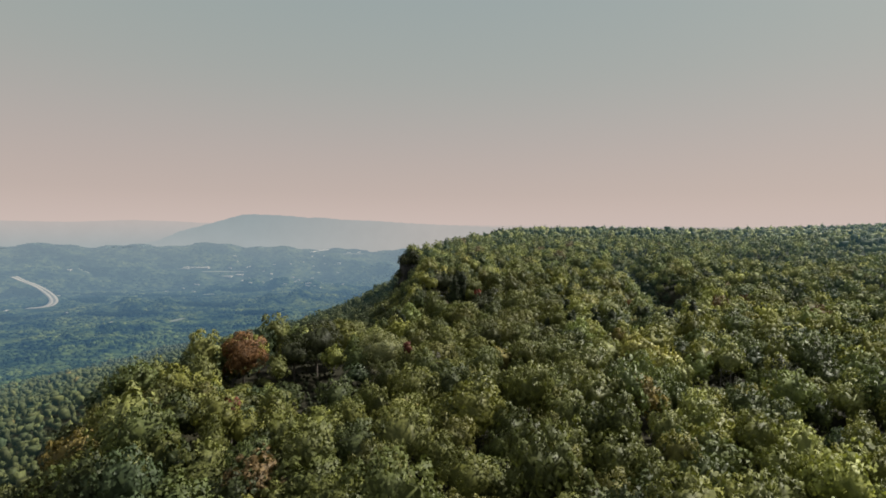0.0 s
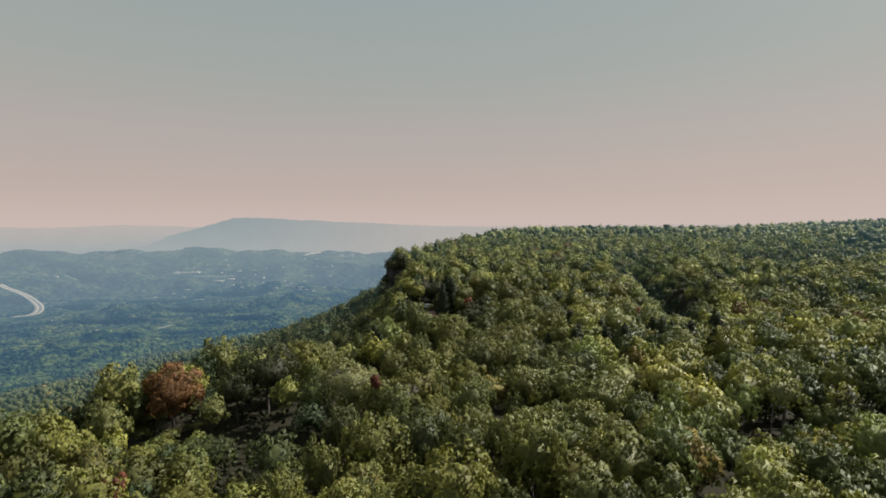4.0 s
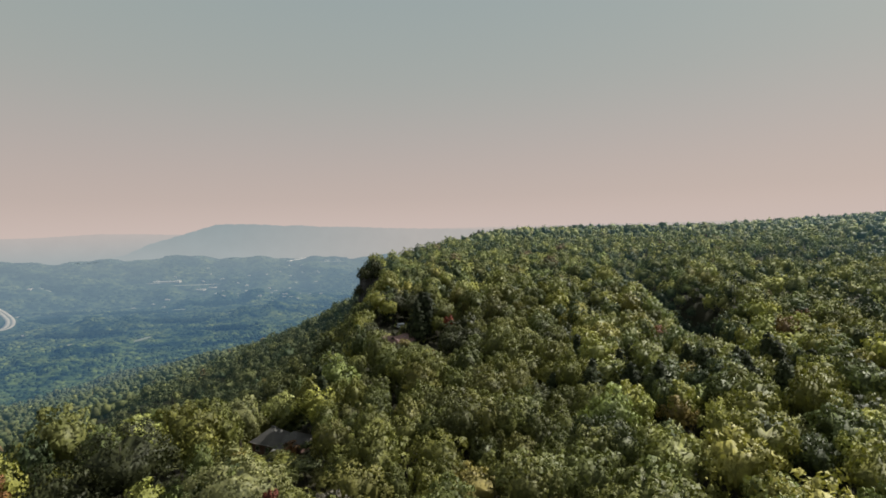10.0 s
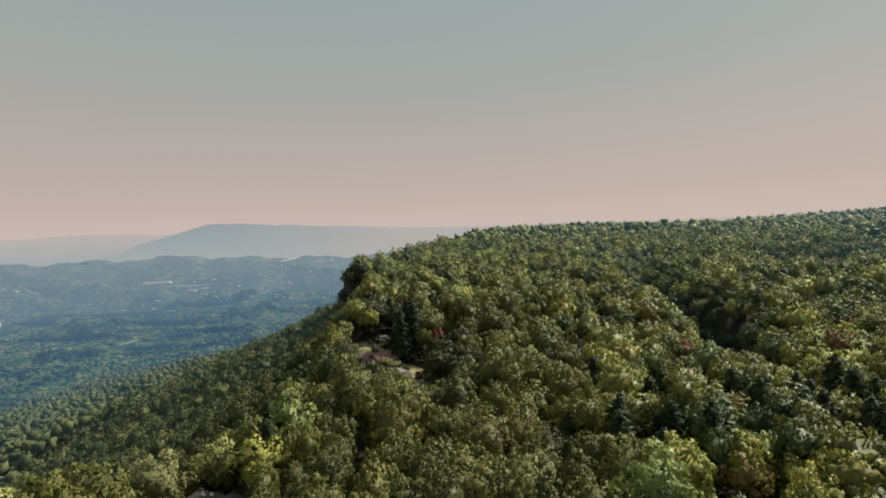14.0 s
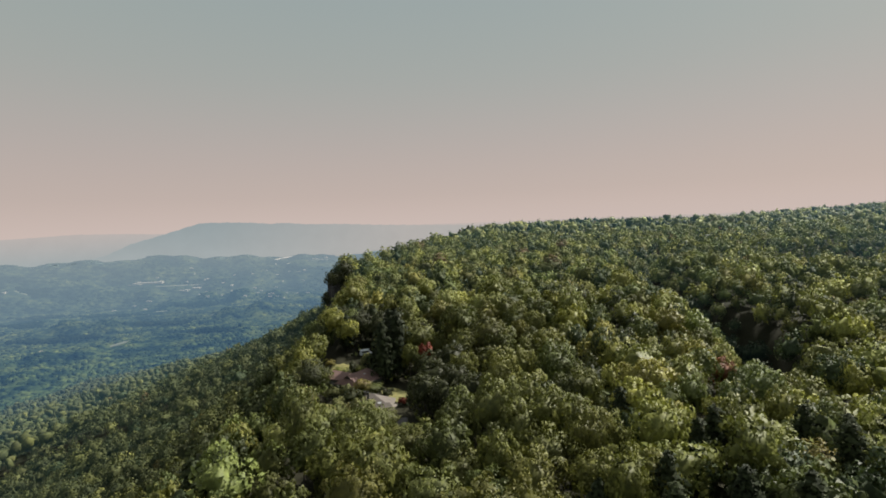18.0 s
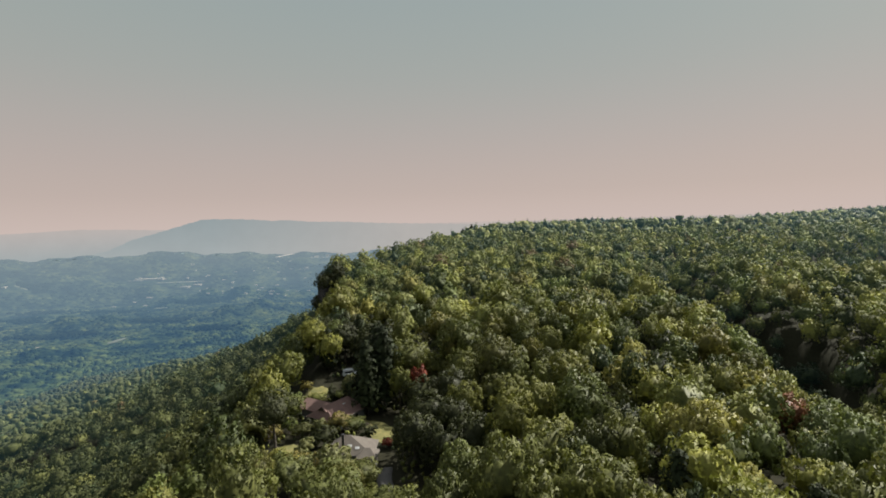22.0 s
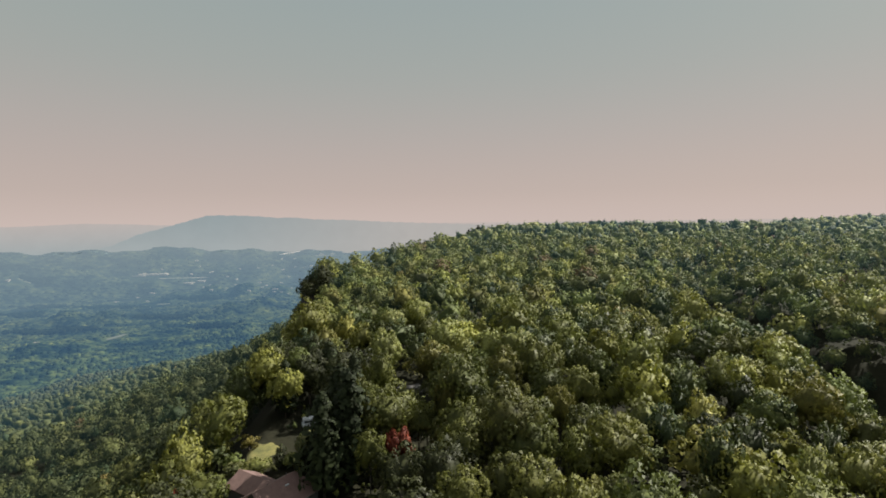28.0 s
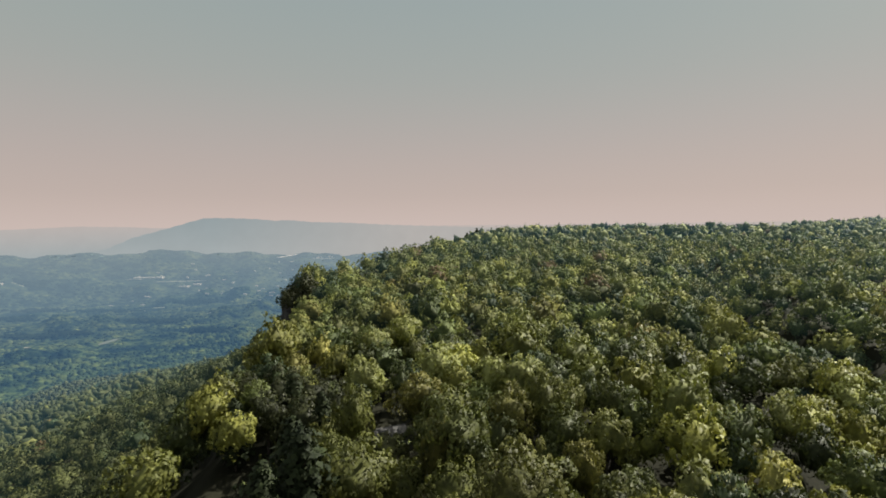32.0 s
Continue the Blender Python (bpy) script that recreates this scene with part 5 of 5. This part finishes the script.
# oaks hung on the face at set heights; their dark leaves paint its shade
for i, (tx, ty, tz, wd) in enumerate(((-42.5, 481, -44, 4.4), (-48, 484, -45, 5.0), (-54, 486.5, -46, 5.0), (-58.5, 493, -45, 5.2), (-60, 502, -44, 5.0), (-58, 513, -43, 5.0), (-46, 481, -58, 4.6),
                                      (-52.5, 484, -60, 5.0), (-59, 489, -59, 5.0), (-62.5, 498, -60, 5.0), (-55, 483, -72, 4.8), (-62, 490, -74, 5.2), (-49, 480.5, -70, 4.6), (-65, 499, -75, 5.0))):
    single("oak_tree", tx, ty, wd, 14.0, M_DEEP, "dark oak set on the cliff face to cover its rock", 18, 700, 0.12, 0.45, seed=150 + i, z=float(tz))
single("oak_tree", 11, 258, 5.6, 13.5, M_DEEP, "rounded dark green tree beside the driveway", 26, 1900, 0.12, seed=17)
# these oaks stand in shade, which M_DEEP paints as a dark leaf colour
for i, (tx, ty, wd, ht) in enumerate(((14.5, 272, 6.0, 12.5), (12.5, 286, 5.6, 12.5), (20.5, 264, 6.2, 15.0), (21, 279, 6.2, 16.5), (17.5, 252, 5.4, 13.5), (25, 255, 5.6, 14.0))):
    single("oak_tree", tx, ty, wd, ht, M_DEEP, "tall oak by the yard, its shaded side painted as dark leaves", 24, 1900, 0.10, seed=118 + i)
single("shrub", -12.5, 268.5, 3.0, 5.0, M_DEEP, "dark rounded shrub between two houses", 12, 700, 0.02, seed=74)
single("shrub", -16, 264, 2.4, 4.0, M_PALE, "light green shrub beside the grey house", 12, 600, 0.02, seed=75)
single("oak_tree", -6.5, 249.5, 3.6, 9.5, M_PALE, "pale green young oak before the grey-roofed house", 18, 1300, 0.08, seed=161)
# height fits the camera's view: hides the low house from afar
single("oak_tree", 11.5, 325, 4.2, 8.8, M_PALE, "small oak hiding a low house from afar", 18, 1100, 0.05, seed=164)
single("oak_tree", 90, 122, 6.0, 17.5, M_DEEP, "dark oak behind the utility pole", 24, 1700, 0.1, seed=162)
single("oak_tree", 98, 111, 6.0, 17.0, M_DEEP, "dark oak behind the utility pole", 24, 1700, 0.1, seed=163)
single("oak_tree", -13, 126, 4.2, 15.0, M_BARE, "thin grey half-bare tree among green crowns", 14, 900, 0.3, 0.3, 0.55, seed=19)
single("shrub", -9.5, 276, 4.0, 5.8, M_GOLD, "large yellow-green shrub between two houses", 14, 900, 0.02, seed=20)
single("shrub", -1.5, 271.5, 2.8, 4.2, M_DEEP, "dark rounded shrub behind the grey house", 12, 700, 0.02, seed=21)
single("shrub", 4.0, 266.5, 1.5, 2.4, M_RED, "low reddish shrub beside the driveway", 8, 350, 0.02, 0.25, seed=22)
single("shrub", -16.5, 300.5, 1.3, 4.5, M_DEEP, "clipped dark hedge bush at the lawn's edge", 8, 400, 0.02, 0.25, seed=23)
single("shrub", -17.0, 303.5, 1.2, 4.5, M_DEEP, "clipped dark hedge bush at the lawn's edge", 8, 400, 0.02, 0.25, seed=24)
for i, (tx, ty, wd, ht) in enumerate(((-17, 332, 6.0, 15.5), (-7.5, 328, 6.0, 16.0), (-17, 345, 6.0, 15.5), (-26, 343, 5.6, 14.5), (-8, 341, 6.0, 16.0), (0, 334, 5.6, 15.5))):
    single("oak_tree", tx, ty, wd, ht, M_DEEP, "dark oak shading the end of the drive", 22, 1500, 0.1, seed=130 + i)
single("shrub", -12.4, 313.8, 1.9, 3.4, M_PALE, "pale leafy shrub in front of a parked van", 12, 600, 0.02, seed=140)
single("dogwood_tree", -11.5, 306, 2.4, 6.0, M_PALE, "pale small tree beside parked van", 14, 800, 0.12, seed=25)
for i, (tx, ty, wd, ht, mt) in enumerate(((-26, 300, 2.2, 3.4, M_PALE), (-29, 306, 2.6, 4.2, M_LIME), (-27, 311, 2.2, 3.6, M_GOLD), (-25, 290, 2.0, 3.2, M_LIME),
                                          (-17, 258, 2.4, 3.6, M_GOLD), (-21, 256, 2.2, 3.2, M_PALE), (-12.5, 250.5, 3.0, 8.0, M_PALE), (-8, 253.2, 2.4, 3.8, M_LIME), (-4.2, 253, 2.5, 3.9, M_PALE), (-0.8, 252.6, 2.2, 3.6, M_DEEP), (-8.8, 248.5, 3.2, 8.2, M_GOLD), (-4.4, 247.5, 3.0, 7.6, M_PALE),
                                          (0, 248.5, 2.6, 5.2, M_PALE), (-15, 276, 2.4, 4.2, M_PALE), (-18.5, 277.5, 2.2, 3.6, M_DEEP), (-5, 277, 2.0, 3.0, M_LIME), (-27, 274, 2.4, 5.0, M_GOLD), (-24, 278, 2.2, 4.6, M_LIME), (-36, 180, 2.6, 4.6, M_RUST),
                                          (-49, 177, 2.6, 3.6, M_GOLD))):
    single("shrub", tx, ty, wd, ht, mt, "leafy shrub growing at the yard's edge", 10, 480, 0.02, 0.3, seed=30 + i)


def pine(x, y, scale, k, label):
    return tree_thing("pine_tree", PINES[k][1], PINES[k][0], (x, y, float(ground_z(x, y))), rng.uniform(0, 360), (scale * 1.05, scale), label, "tree", "pines")


for i, (tx, ty, sc) in enumerate(((-3.6, 288.6, 1.22), (1, 293, 1.34), (-1.6, 297.5, 1.25), (-2, 304, 1.05), (72, 212, 0.95), (66, 207, 0.85), (79, 207, 0.9), (95, 190, 0.95),
                                  (101, 196, 0.9), (108, 187, 0.85), (88, 185, 0.8), (-29.5, 193, 0.95), (-33, 205, 1.0), (-29, 208, 0.9), (97, 207, 0.85), (112, 200, 0.95), (61, 215, 0.85),
                                  (56, 222, 0.9), (-22, 325, 0.9), (-12, 336, 0.95), (-3, 326, 0.85), (40, 190, 0.85), (46, 196, 0.8),
                                  (48, 180, 0.97), (55, 175, 0.92), (61, 184, 0.97), (52, 191, 0.92), (66, 177, 1.12), (88, 196, 1.02), (94, 183, 0.97), (103, 181, 1.02), (110, 194, 1.12), (118, 190, 0.97), (105, 206, 0.97), (116, 207, 1.12), (90, 210, 0.92), (122, 201, 0.92), (99, 174, 1.02))):
    pine(tx, ty, sc, i % 3, "dark green pine with tiered ragged branches")
for i, (tx, ty, sc) in enumerate(((62, 812, 0.9), (75, 826, 1.1), (90, 845, 0.9), (6, 668, 0.9), (-14, 612, 0.8), (160, 900, 0.8), (210, 905, 0.9))):
    pine(tx, ty, sc, i % 3, "dark pine standing proud on the skyline")


# low growth under the trees and round the yards
ux, uy = scatter(-36, 34, 232, 330, 2.7)
free = np.ones(len(ux), bool)
for cx, cy, rx_, ry_ in ((-3.9, 259.5, 8.2, 8.5), (-11.5, 285.5, 9.5, 10.5), (-21.5, 306.5, 7.0, 9.0), (0.0, 277.5, 6.5, 10.0), (-21, 265, 4.0, 5.5), (5, 250, 3.2, 9.0),
                         (-13.6, 319.5, 3.2, 3.6), (-7.6, 292.4, 3.0, 3.0), (-5, 282.5, 5.0, 2.2)):
    free &= np.hypot((ux - cx) / rx_, (uy - cy) / ry_) > 1
free &= open_ground(ux, uy, 2.0) & (rng.random(len(ux)) < 0.85)
stand_of("undergrowth", FAR, ux[free], uy[free], 0.17, "low green bushes and saplings at the forest's edge")
ux, uy = scatter(-62, -24, 165, 204, 2.7)
free = (np.hypot((ux + 40.5) / 10.5, (uy - 187.5) / 9.0) > 1) & open_ground(ux, uy, 3.0)
stand_of("undergrowth", FAR, ux[free], uy[free], 0.17, "low green bushes round the grey-roofed house")
ux, uy = scatter(-92, -16, 84, 138, 2.9)
free = open_ground(ux, uy, 1.5) & (np.hypot(ux + 80, uy - 128) > 4)
# the dark tone paints in the shade of the gap between tall trees
stand_of("undergrowth", FAR, ux[free], uy[free], 0.2, "low growth with the shade of tall trees painted into its leaves", tone=(0.022, 0.028, 0.013))
